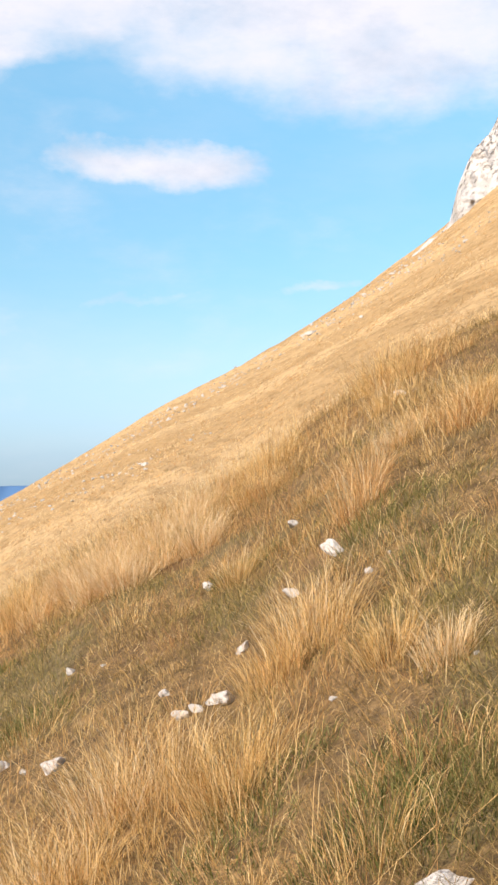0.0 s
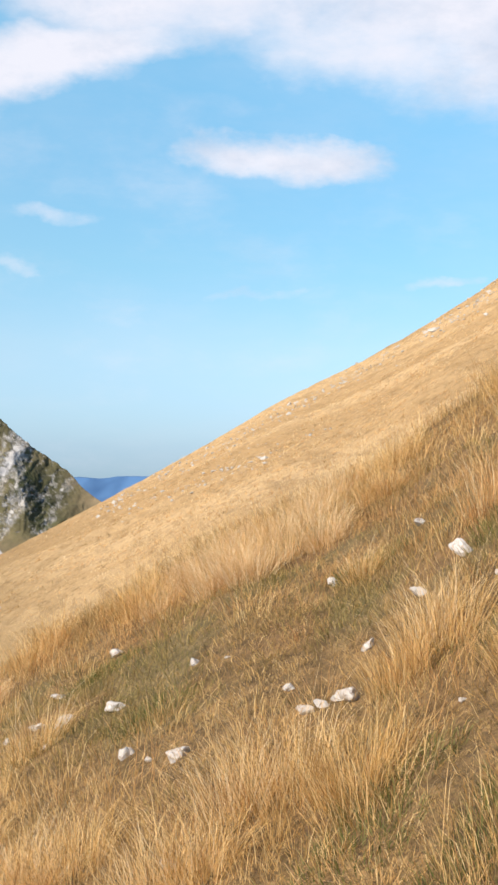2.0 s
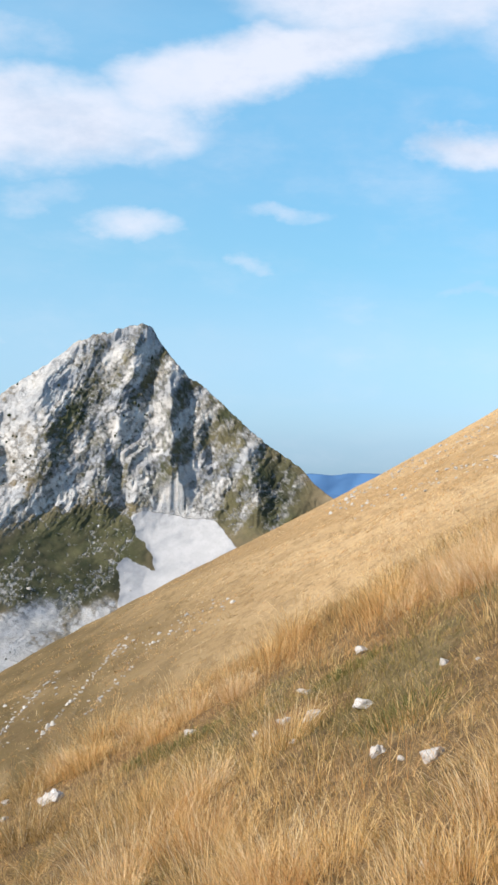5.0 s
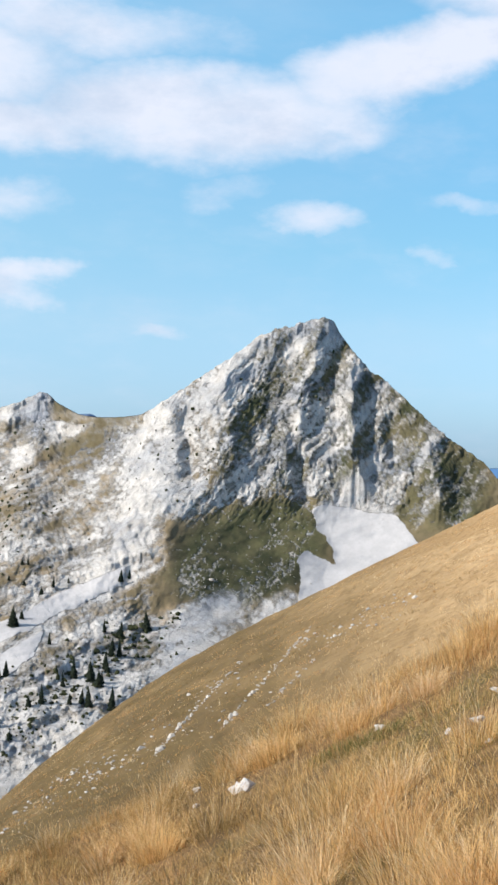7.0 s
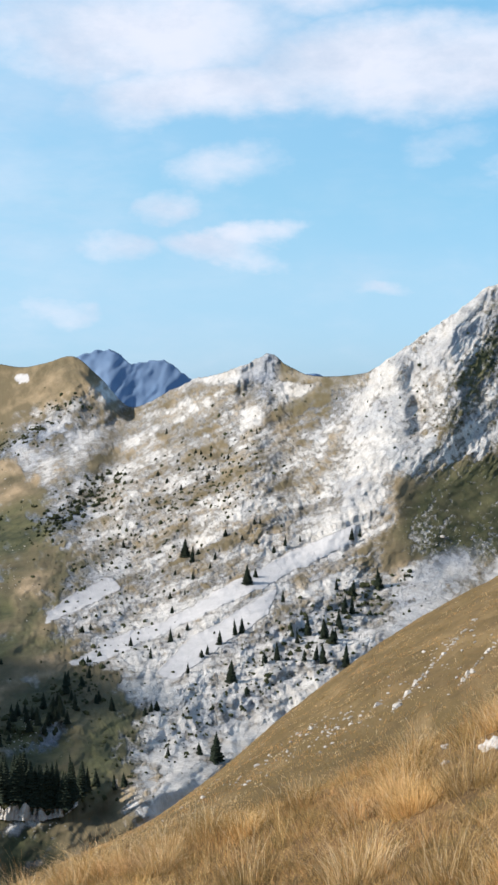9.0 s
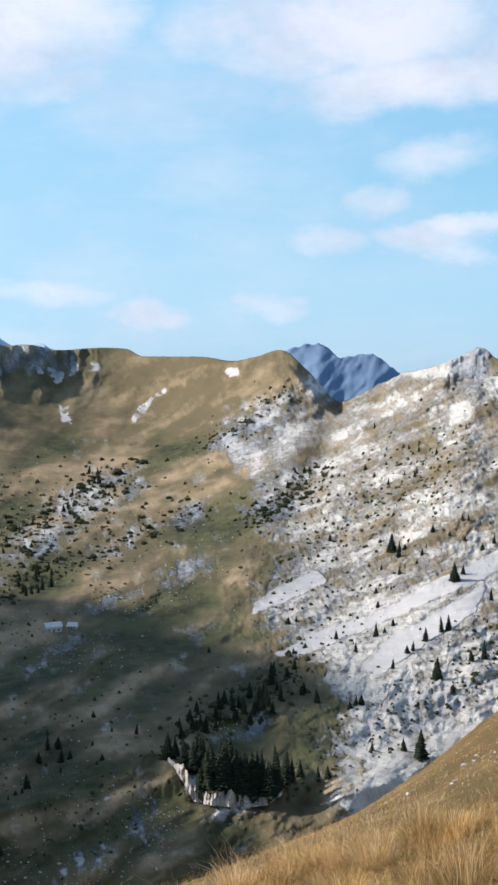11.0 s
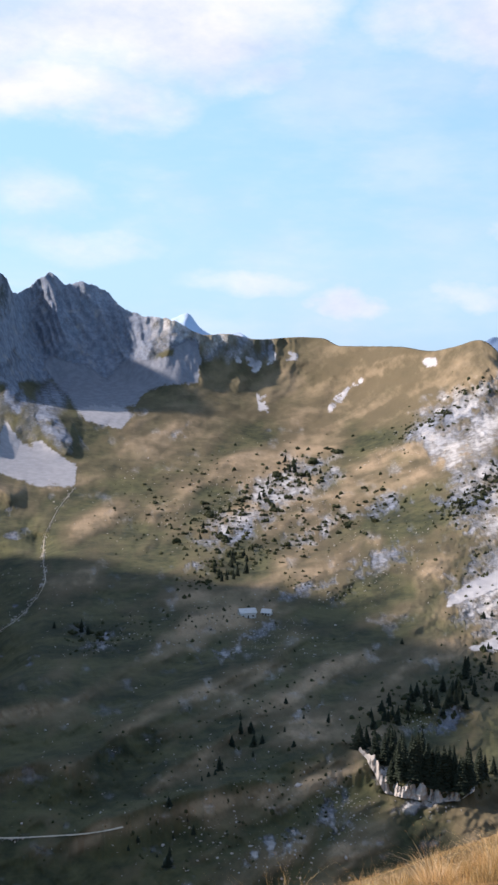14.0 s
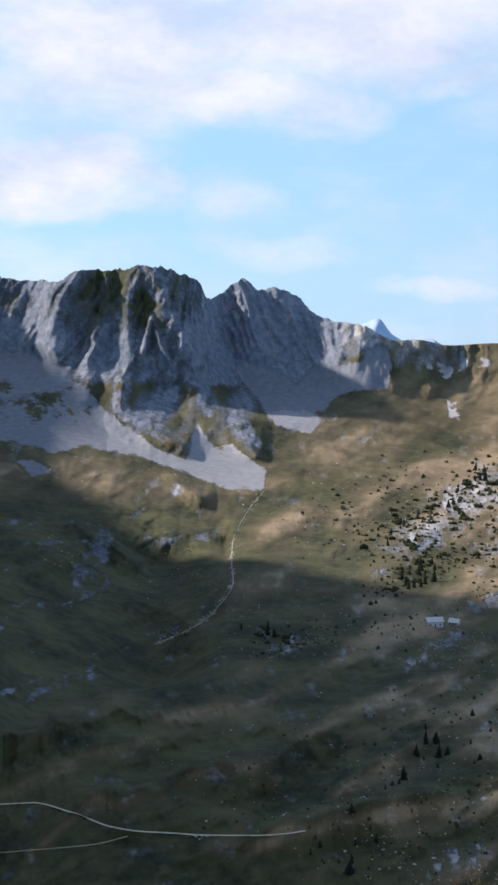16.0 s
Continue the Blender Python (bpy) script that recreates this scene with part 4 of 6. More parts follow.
    rock = np.maximum(rock, smooth(a, 49, 51) * (1 - smooth(a, 56, 58)) * smooth(e, -0.9, 0.6) * (0.46 + 0.36 * fbm(az * 1.8, el * 0.7, 4, 85)))
    ridge = smooth(a, 40.0, 42.0) * smooth(e, -3.4, -1.6) * (1 - smooth(a, 48, 50))
    green, dry = np.maximum(green * (1 - 0.5 * ridge), ridge * (0.10 + 0.3 * fine)), dry * (1 - 0.2 * ridge) + 0.3 * fine * ridge
    saddle = smooth(a, 27.5, 29) * (1 - smooth(a, 33, 35)) * smooth(e, -2.4, -0.8)
    green, dry = np.maximum(green, 0.3 * saddle), dry * (1 - 0.35 * saddle)
    rock = np.maximum(rock, saddle * (0.40 + 0.16 * fine))
    side = np.exp(-((a - 40.4 + 0.35 * (e + 16)) / 1.9) ** 2 - ((e + 16.0) / 2.8) ** 2)
    green, dry = np.maximum(green, side * (1.05 + 0.3 * fine)), dry * (1 - 0.5 * side)
    # the massif: ribs of grey rock, turf on its shoulder; low dry paints in its shade and haze
    wall = smooth(a, 54.8, 57.2) * smooth(e, -1.6, -0.4)
    ub = rib_line(az, el)
    shoulder = np.exp(-((a - 66.2) / 2.2) ** 2) * smooth(e, 0.4, 2.6)
    # rib crests paler, gullies darker: shading of the relief put into the colour
    rib = tri(ub * 0.95 + 0.4 * fbm(az * 0.9, el * 0.9, 3, 45))
    rib2 = tri(ub * 2.1 + 0.9 * fbm(az * 1.2, el, 3, 49))
    rock = np.maximum(rock * (1 - wall), wall * (0.64 + 0.05 * rib + 0.03 * rib2 + 0.24 * fbm(az * 0.9, el * 0.7, 5, 77, 0.6) + 0.10 * fbm(ub * 2.0, e * 0.8, 5, 78, 0.6) - 0.26 * shoulder + 0.12 * (1 - smooth(a, 61.6, 62.8))))
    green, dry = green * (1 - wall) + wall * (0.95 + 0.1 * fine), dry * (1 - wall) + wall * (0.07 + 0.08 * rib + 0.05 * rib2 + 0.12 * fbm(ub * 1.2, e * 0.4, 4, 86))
    rock = np.maximum(rock, smooth(a, 54.2, 55.0) * (1 - smooth(a, 57.5, 58.5)) * smooth(e, 0.2, 0.7) * (0.60 + 0.2 * fine))
    for ca_, ce_, wa, we in ((64.4, -1.7, 1.3, 1.4), (61.1, -2.0, 1.2, 1.5), (62.6, -0.4, 1.4, 0.8)):
        butt = np.exp(-((a - ca_ + 0.4 * (e - ce_)) / wa) ** 2 - ((e - ce_) / we) ** 2)
        rock = np.maximum(rock, butt * (0.70 + 0.45 * fbm(ub * 1.8, e * 0.5, 5, 87, 0.6)))
        green, dry = np.maximum(green, 0.9 * butt), dry * (1 - 0.35 * butt)
    crests = smooth(ribs(az, el), 22, 50)
    rock = np.maximum(rock, crests * (0.58 + 0.5 * fine) * smooth(a, 58, 60) * smooth(e, -4.2, -3.2))
    apron = smooth(a, 57.5, 59.5) * smooth(e, -5.0, -3.6) * (1 - wall)
    green, dry = np.maximum(green, (0.8 + 0.3 * fine) * apron), dry * (1 - 0.5 * apron)
    rock = np.maximum(rock, apron * (0.36 + 0.42 * fbm(ub * 1.5, e * 0.6, 5, 89, 0.6)))
    for ca_, ce_, wa, we, k in ROCKS:
        d2 = ((a - ca_) / wa) ** 2 + ((e - ce_ + 0.35 * (a - ca_)) / we) ** 2
        rock = np.maximum(rock, (k * 1.05 + 0.45 * fine) * np.exp(-d2 * 0.6))
    dry = dry * (1 - 0.5 * vale * smooth(rock, 0.36, 0.58)) + (0.05 + 0.13 * smooth(-e, 10.5, 12.5)) * vale * smooth(rock, 0.36, 0.58)
    scree = np.maximum(scree, soften(scree_at(az + 0.7 * w1 + 0.10 * fbm(az * 7, el * 7, 3, 83), el + 0.6 * w2), 7))
    scree = np.where((back > 0.3) & (a < 54.2), scree * np.clip(0.80 + 0.5 * fine + 0.8 * dots, 0, 1), scree)
    scree = np.where(a > 66.5, scree * np.clip(0.85 + 1.3 * fbm(az * 0.9, el * 1.3, 5, 96, 0.6) + 0.5 * smooth(e, -2.2, -3.2), 0, 1), scree)
    # shade put into the scree colour: shadowed fields darker and bluer than sunlit ones
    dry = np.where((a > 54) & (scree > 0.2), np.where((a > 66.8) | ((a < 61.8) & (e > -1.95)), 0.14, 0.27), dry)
    dry = np.maximum(dry, 0.7 * np.exp(-((a - 43.4) / 1.8) ** 2 - ((e + 18.7) / 0.4) ** 2) + 0.7 * np.exp(-((a - 45.8) / 0.8) ** 2 - ((e + 17.8) / 0.7) ** 2))
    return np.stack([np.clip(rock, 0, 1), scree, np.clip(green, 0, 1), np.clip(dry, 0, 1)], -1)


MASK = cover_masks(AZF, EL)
front = polar(AZF, RF, EYE + RF * tand(EL))
# behind the skyline the land falls away again; the massif's unseen back stays nearly flat to shade its bowl
steps = np.array([6, 20, 45, 90, 160, 260, 420])
last = front[:, -1]
rl = np.hypot(last[:, 0], last[:, 1])
RB = rl[:, None] + steps[None, :]
ZB = last[:, 2][:, None] - (0.55 - 0.5 * smooth(az_f, 54.5, 56.0))[:, None] * steps[None, :]
ab = np.repeat(az_f[:, None], len(steps), 1)
P = np.concatenate([front, polar(ab, RB, ZB)], 1)
du, dv = np.gradient(P, axis=0), np.gradient(P, axis=1)
NORMALS = np.cross(du, dv)
NORMALS /= np.linalg.norm(NORMALS, axis=-1, keepdims=True)
M = np.concatenate([MASK, np.repeat(MASK[:, -1:], len(steps), 1)], 1)
ca = (np.concatenate([AZF, ab], 1)[:-1, :-1])
ce = (np.concatenate([EL, np.full_like(ab, 9.0)], 1)[:-1, :-1])
is_peak = (ca < 30.5) & (ce > -26)
is_wall = (ca > 54.5) & (ce > -2.6 - 0.25 * np.abs(ca - 63))
is_rear = (~is_peak) & (ca < 40.2) & (ce > -3.0)
is_brown = (~is_wall) & (ca >= 40.2) & (ce > -2.2)
is_vale = ~(is_peak | is_wall | is_rear | is_brown)


def mountain(name, cells, label, pieces=()):
    """A mountain of the far land; its scree fields and meadows are parts."""
    taken = np.zeros_like(cells)
    for piece, where, text in pieces:
        taken |= where
    me = grid_mesh(name, P, cells & ~taken, True, M, NORMALS)
    me.materials.append(LAND)
    ob = tagged(new(name, me), label, "mountain")
    for piece, where, text in pieces:
        if (cells & where).any():
            pm = grid_mesh(piece, P, cells & where, True, M, NORMALS)
            pm.materials.append(LAND)
            child = tagged(new(piece, pm), text)
            child.parent = ob
    return ob


stony = M[:-1, :-1, 1] > 0.5
lush_side = (np.hypot((ca - 23.5) / 3.9, (ce + 5.5 + 0.22 * (ca - 23.5)) / 2.5) < 1.0) & ~stony
summit = (ce > 2.2) & ~stony
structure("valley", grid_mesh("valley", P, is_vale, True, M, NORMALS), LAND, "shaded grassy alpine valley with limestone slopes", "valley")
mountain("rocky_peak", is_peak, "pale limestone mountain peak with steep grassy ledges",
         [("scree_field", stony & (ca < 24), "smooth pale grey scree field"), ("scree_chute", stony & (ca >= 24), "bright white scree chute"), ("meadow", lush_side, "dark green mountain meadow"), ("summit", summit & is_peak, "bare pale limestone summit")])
mountain("rear_ridge", is_rear, "low pale rocky hill behind a grassy saddle", [("saddle", (ca < 32.2), "tan grassy saddle")])
mountain("grassy_ridge", is_brown, "brown grassy ridge at the head of the valley", [("stone_chute", inside(poly, ca, ce) > 0.5, "white stone chute") for poly in CHUTES])
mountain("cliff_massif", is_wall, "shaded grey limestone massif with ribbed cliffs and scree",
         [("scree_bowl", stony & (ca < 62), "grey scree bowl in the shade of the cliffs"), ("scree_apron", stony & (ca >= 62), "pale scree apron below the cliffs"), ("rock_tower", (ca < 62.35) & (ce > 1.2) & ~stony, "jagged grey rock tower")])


# the land round the rest of the circle and out to the horizon
def far_sheet():
    az, r = np.linspace(0, 360, 181), np.concatenate([[150], np.geomspace(300, 4900, 40)])
    A2, R2 = np.meshgrid(az, r, indexing="ij")
    Z = -260 + 20 * fbm(R2 * np.sin(np.radians(A2)) * 0.002, R2 * np.cos(np.radians(A2)) * 0.002, 3, 91) + smooth(R2, 900, 4900) * 90
    return polar(A2, R2, Z)


structure("lowland", grid_mesh("lowland", far_sheet()), HAZE_PLAIN, "hazy blue lowland far below the mountains", "lowland")

# ======================= shadowing land out of the view =======================
def shading_spur():
    """An unseen rock wall, added on the sun's side to cast the shadow over the valley."""
    az, r = np.linspace(73.8, 118, 150), np.linspace(430, 2450, 200)
    A2, R2 = np.meshgrid(az, r, indexing="ij")
    x, y = -R2 * np.sin(np.radians(A2)), R2 * np.cos(np.radians(A2))
    # crest heights are set by where its shadow has to end
    crest = curve([(430, 0), (572, 27), (617, 66), (645, 86), (660, 78), (674, 74), (690, 92), (725, 116), (777, 152), (861, 192), (912, 216), (988, 236), (1117, 260), (1195, 268), (1240, 242), (1290, 222), (1320, 213), (1400, 180), (1456, 166), (1590, 180), (1670, 185), (1760, 205), (1850, 255), (1889, 278), (1950, 312), (2043, 366), (2110, 385), (2180, 400), (2300, 380), (2450, 330)], R2)
    rise = smooth(A2, 75.5, 86) * (1 - 0.8 * smooth(A2, 89, 118))
    z = -185 + (crest + 185) * rise + rise * (0.25 + 0.75 * smooth(R2, 820, 950) - 0.6 * smooth(R2, 1500, 1800)) * (12 * ridged(x * 0.008, y * 0.008, 5, 93) + 26 * fbm(x * 0.012, y * 0.012, 5, 95, 0.55))
    m = np.zeros(A2.shape + (4,))
    m[..., 0], m[..., 2], m[..., 3] = 0.45 + 0.3 * fbm(x * 0.01, y * 0.01, 4, 94), 0.3, 0.4
    me = grid_mesh("shading_wall", polar(A2, R2, z), None, True, m)
    me.materials.append(LAND)
    return tagged(new("shading_wall", me), "unseen rocky grassy wall added to shade the alpine valley", "mountain")


shading_spur()


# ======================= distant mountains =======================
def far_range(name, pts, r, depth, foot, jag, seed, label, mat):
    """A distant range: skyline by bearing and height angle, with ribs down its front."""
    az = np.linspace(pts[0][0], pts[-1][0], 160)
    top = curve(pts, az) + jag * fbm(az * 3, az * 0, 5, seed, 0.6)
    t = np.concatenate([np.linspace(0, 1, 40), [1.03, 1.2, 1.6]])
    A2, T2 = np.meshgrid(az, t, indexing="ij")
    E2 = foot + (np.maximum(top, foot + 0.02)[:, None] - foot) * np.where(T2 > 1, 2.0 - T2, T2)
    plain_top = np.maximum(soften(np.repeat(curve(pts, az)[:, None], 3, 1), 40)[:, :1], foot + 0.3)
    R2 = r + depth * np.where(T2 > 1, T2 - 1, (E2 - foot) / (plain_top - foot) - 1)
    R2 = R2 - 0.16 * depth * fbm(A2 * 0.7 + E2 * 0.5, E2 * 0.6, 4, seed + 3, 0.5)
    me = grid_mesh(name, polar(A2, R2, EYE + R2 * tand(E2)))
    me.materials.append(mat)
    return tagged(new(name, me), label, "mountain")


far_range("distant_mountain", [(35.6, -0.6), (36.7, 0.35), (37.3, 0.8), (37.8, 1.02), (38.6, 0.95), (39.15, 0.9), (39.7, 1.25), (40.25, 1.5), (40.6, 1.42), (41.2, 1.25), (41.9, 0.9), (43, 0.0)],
          3900, 520, -2.5, 0.15, 101, "hazy blue mountain with twin jagged tops", HAZE_BLUE)
far_range("distant_peak", [(50.8, 0.6), (51.8, 1.1), (52.6, 1.42), (53.4, 1.25), (54.05, 1.5), (54.8, 2.25), (55.3, 2.05), (56.5, 1.6), (58, 1.0)], 4600, 300, -1.0, 0.04, 111, "hazy pale blue pointed peak far beyond the ridge", HAZE_PALE)
far_range("distant_hill", [(29.0, -0.4), (30.4, 0.2), (30.9, 0.42), (31.3, 0.40), (32.0, 0.1), (33, -0.6)], 3000, 200, -1.5, 0.02, 121, "hazy dark blue wooded hill beyond the saddle", HAZE_BLUE)
far_range("distant_range", [(-6, -1.8), (4, -1.35), (9, -1.3), (10.8, -1.32), (12, -1.45), (12.9, -1.40), (14, -1.7), (18, -1.5)], 4700, 300, -3.2, 0.03, 131, "low blue hills on the hazy horizon", HAZE_PLAIN)


# ======================= rocks =======================
def rock_mesh(name, seed, flat=0.7, cuts=3):
    rng = random.Random(seed)
    bm = bmesh.new()
    bmesh.ops.create_icosphere(bm, subdivisions=cuts, radius=0.5)
    off = Vector((rng.uniform(0, 50), rng.uniform(0, 50), rng.uniform(0, 50)))
    planes = [(Vector((rng.gauss(0, 1), rng.gauss(0, 1), rng.gauss(0, 0.8))).normalized(), rng.uniform(0.22, 0.38)) for k in range(13)]
    for v in bm.verts:
        for nrm, lim in planes:   # broken faces
            d = v.co.dot(nrm)
            if d > lim:
                v.co -= nrm * (d - lim) * 0.9
        v.co *= 1 + 0.28 * noise.noise(v.co * 3.2 + off) + 0.10 * noise.noise(v.co * 9 + off)
        v.co.z *= flat
    me = bpy.data.meshes.new(name)
    bm.to_mesh(me)
    bm.free()
    me.materials.append(LIMESTONE)
    return me


ROCK_MESHES = [rock_mesh("limestone_rock", 200 + k, 0.55 + 0.08 * (k % 4)) for k in range(7)]
NEAR_ROCKS = [(-1.88, 7.84, 0.10), (-3.5, 6.59, 0.16), (-4.9, 5.79, 0.05), (-1.88, 6.39, 0.10), (0.25, 6.17, 0.10), (7.35, 7.3, 0.08), (6.0, 7.08, 0.03), (3.45, 6.05, 0.07), (0.98, 5.56, 0.13),
              (1.35, 5.66, 0.09), (2.08, 5.6, 0.075), (2.72, 5.59, 0.085), (7.89, 5.78, 0.13), (9.06, 6.08, 0.05), (9.89, 6.32, 0.07), (8.11, 4.63, 0.085), (-7.0, 3.22, 0.13), (-6.46, 9.91, 0.12), (-3.34, 4.74, 0.035), (-8.9, 4.46, 0.03)]
MORE_ROCKS = [(-5.7, 5.88, 0.03), (1.67, 7.69, 0.10), (10.66, 7.49, 0.12), (10.01, 6.32, 0.09), (13.65, 8.27, 0.08), (12.77, 7.96, 0.13), (12.85, 8.91, 0.06), (17.64, 9.7, 0.08), (10.69, 9.23, 0.14), (13.43, 7.49, 0.05), (17.91, 9.78, 0.09), (13.92, 8.31, 0.07),
              (23.31, 9.9, 0.18), (25.49, 11.0, 0.10), (20.13, 16.97, 0.14), (13.1, 8.99, 0.09), (15.05, 8.36, 0.06), (23.71, 10.02, 0.16), (25.46, 10.31, 0.08), (32.0, 27.09, 0.3), (27.7, 19.87, 0.3), (19.71, 15.75, 0.12)]
rng = random.Random(7)
for k, (az, r, size) in enumerate(NEAR_ROCKS + MORE_ROCKS):
    m = Matrix.Translation(place(az, r, 0.14 * size)) @ pose(0, 0, 0, rng.uniform(-25, 25), rng.uniform(-25, 25), rng.uniform(0, 360)) @ Matrix.Diagonal((size * 1.15, size * rng.uniform(0.75, 1.0), size * rng.uniform(0.85, 1.1), 1))
    ob = new("limestone_rock", ROCK_MESHES[k % 7])
    ob.matrix_world = m
    tagged(ob, "small pale limestone rock lying in the dry grass", "rock", "rocks in the grass")

# stones strewn over the hillside further up, too many to count
small = rock_mesh("small", 300, 0.6, 1)
sv = np.array([v.co[:] for v in small.vertices])
sf = np.array([p.vertices[:] for p in small.polygons])


def strewn(name, spots, label, mat=LIMESTONE):
    """Many stones in one mesh: spots of place and size."""
    gen = np.random.default_rng(5)
    V, F = [], []
    for i, (p, size) in enumerate(spots):
        a = gen.uniform(0, 6.28)
        c, s_ = math.cos(a), math.sin(a)
        q = sv * gen.uniform(0.7, 1.3, 3) * size
        V.append(np.stack([q[:, 0] * c - q[:, 1] * s_, q[:, 0] * s_ + q[:, 1] * c, q[:, 2]], -1) + np.array(p))
        F.append(sf + i * len(sv))
    me = bpy.data.meshes.new(name)
    me.from_pydata(np.concatenate(V).tolist(), [], np.concatenate(F).tolist())
    me.materials.append(mat)
    return tagged(new(name, me), label, "stones", kind="stuff")


gen = np.random.default_rng(11)
spots = []
ROWS_OF_STONES = [(-2.5, 5.3, -8.0, 8.9, 0.35, 260), (6.0, 0.4, -1.0, 4.4, 0.3, 240), (12.0, -3.0, 6.0, 0.4, 0.25, 160), (11.0, -3.0, 4.0, -0.2, 0.35, 80), (-0.5, 4.0, -5.5, 7.2, 0.35, 40), (20.0, -8.8, 16.0, -7.0, 0.3, 40), (21.5, -9.6, 17.0, -8.2, 0.4, 40), (26.5, -12.2, 24.0, -11.0, 0.3, 26),
                  (33.0, -16.6, 29.0, -14.6, 0.5, 60), (31.0, -16.2, 27.5, -13.8, 0.4, 50), (8.0, -1.5, 1.0, 1.8, 0.9, 40), (37.0, -18.8, 33.0, -16.6, 0.5, 30), (28.0, -14.2, 23.0, -10.6, 1.0, 40), (-6.0, 8.2, -8.6, 9.2, 0.5, 60), (-8.6, 8.6, -11.0, 10.6, 0.4, 50), (24.6, -13.3, 20.7, -8.7, 0.07, 120), (27.5, -14.4, 23.8, -10.3, 0.07, 120), (22.6, -12.2, 19.4, -8.9, 0.12, 50), (31.8, -15.6, 29.6, -14.6, 0.3, 40)]
for a0, e0, a1, e1, wide, count in ROWS_OF_STONES:
    for k in range(count):
        t = gen.uniform()
        az, el = a0 + (a1 - a0) * t + gen.normal(0, wide * 0.6), e0 + (e1 - e0) * t + gen.normal(0, wide * 0.5)
        rr = np.linspace(40, 180, 400)
        up = (hill(np.full(400, az), rr) - EYE) / rr
        k_hit = int(np.argmax(up > math.tan(radians(el))))
        if k_hit > 0:
            spots.append((place(az, rr[k_hit], 0.02), float(gen.lognormal(-1.75, 0.55)) * (0.3 + rr[k_hit] / 130)))
strewn("scattered_stones", spots, "pale stones strewn in rows over the dry hillside", HILL_STONE)


def crag():
    """The limestone crag on the brow of the hillside."""
    az = np.linspace(-6.3, -19, 190)
    top = curve([(-19, 15.5), (-16, 18.0), (-13, 17.2), (-11.4, 15.3), (-10.9, 14.4), (-10.6, 13.9), (-10.1, 13.4), (-9.7, 12.7), (-9.35, 11.9), (-9.1, 11.0), (-8.9, 10.2), (-8.5, 9.75), (-7.9, 9.35), (-7.4, 8.9), (-6.9, 8.3), (-6.3, 7.4)], az) + 0.16 * fbm(az * 2.5, az * 0, 5, 141, 0.6)
    t = np.concatenate([np.linspace(0, 1, 110), [1.02, 1.1, 1.5]])
    A2, T2 = np.meshgrid(az, t, indexing="ij")
    foot = np.minimum(8.4, top - 0.6)[:, None]
    E2 = foot + (top[:, None] - foot) * np.where(T2 > 1, 2 - T2, T2)
    R2 = 150 + 9 * T2 - 2.2 * ridged(A2 * 0.9 - E2 * 0.35, E2 * 0.4, 5, 143, 0.6) - 0.8 * fbm(A2 * 4, E2 * 4, 5, 145, 0.65)
    me = grid_mesh("limestone_crag", polar(A2, R2, EYE + R2 * tand(E2)))
    me.materials.append(CRAG)
    return tagged(new("limestone_crag", me), "weathered white limestone crag on the grassy brow", "crag")


crag()


# ======================= spruces =======================
def part(name, bm, mat, parent, label=""):
    me = bpy.data.meshes.new(name)
    bm.to_mesh(me)
    bm.free()
    me.materials.append(mat)
    ob = new(name, me)
    ob.parent = parent
    return tagged(ob, label)


def spruce(seed, slim):
    """A spruce 1 m high: trunk and drooping tiers of branch clumps."""
    rng = random.Random(seed)
    top = new("spruce", None)
    bm = bmesh.new()
    bmesh.ops.create_cone(bm, cap_ends=True, segments=7, radius1=0.022, radius2=0.004, depth=0.96, matrix=Matrix.Translation((0, 0, 0.47)))
    part("trunk", bm, BARK, top)
    bm = bmesh.new()
    tiers = 15
    for k in range(tiers):
        t = k / (tiers - 1)
        z, reach = 0.10 + 0.86 * t, slim * (1 - t) ** 0.8 + 0.012
        count = max(5, int(11 * (1 - 0.5 * t)))
        turn = rng.uniform(0, 6.28)
        for j in range(count):
            if rng.random() < 0.10:
                continue
            a = turn + 6.283 * j / count + rng.uniform(-0.2, 0.2)
            L = reach * rng.uniform(0.7, 1.15)
            w = 0.30 * L + 0.012
            c, s_ = math.cos(a), math.sin(a)
            drop = 0.30 * L + rng.uniform(0, 0.02)
            root = bm.verts.new((0, 0, z + 0.035))
            tip = bm.verts.new((c * L, s_ * L, z - drop + 0.02))
            m1 = bm.verts.new((c * L * 0.62 - s_ * w, s_ * L * 0.62 + c * w, z - drop * 0.8))
            m2 = bm.verts.new((c * L * 0.62 + s_ * w, s_ * L * 0.62 - c * w, z - drop * 0.8))
            under = bm.verts.new((c * L * 0.5, s_ * L * 0.5, z - drop - 0.035))
            for f in ((root, m1, tip), (root, tip, m2), (m1, under, tip), (tip, under, m2), (root, under, m1), (root, m2, under)):
                bm.faces.new(f)
    part("crown", bm, NEEDLES, top)
    return tagged(top, "dark green spruce standing on the stony slope", "tree", "spruces")


SPRUCES = [spruce(400 + k, s_) for k, s_ in enumerate((0.20, 0.24, 0.17, 0.28))]
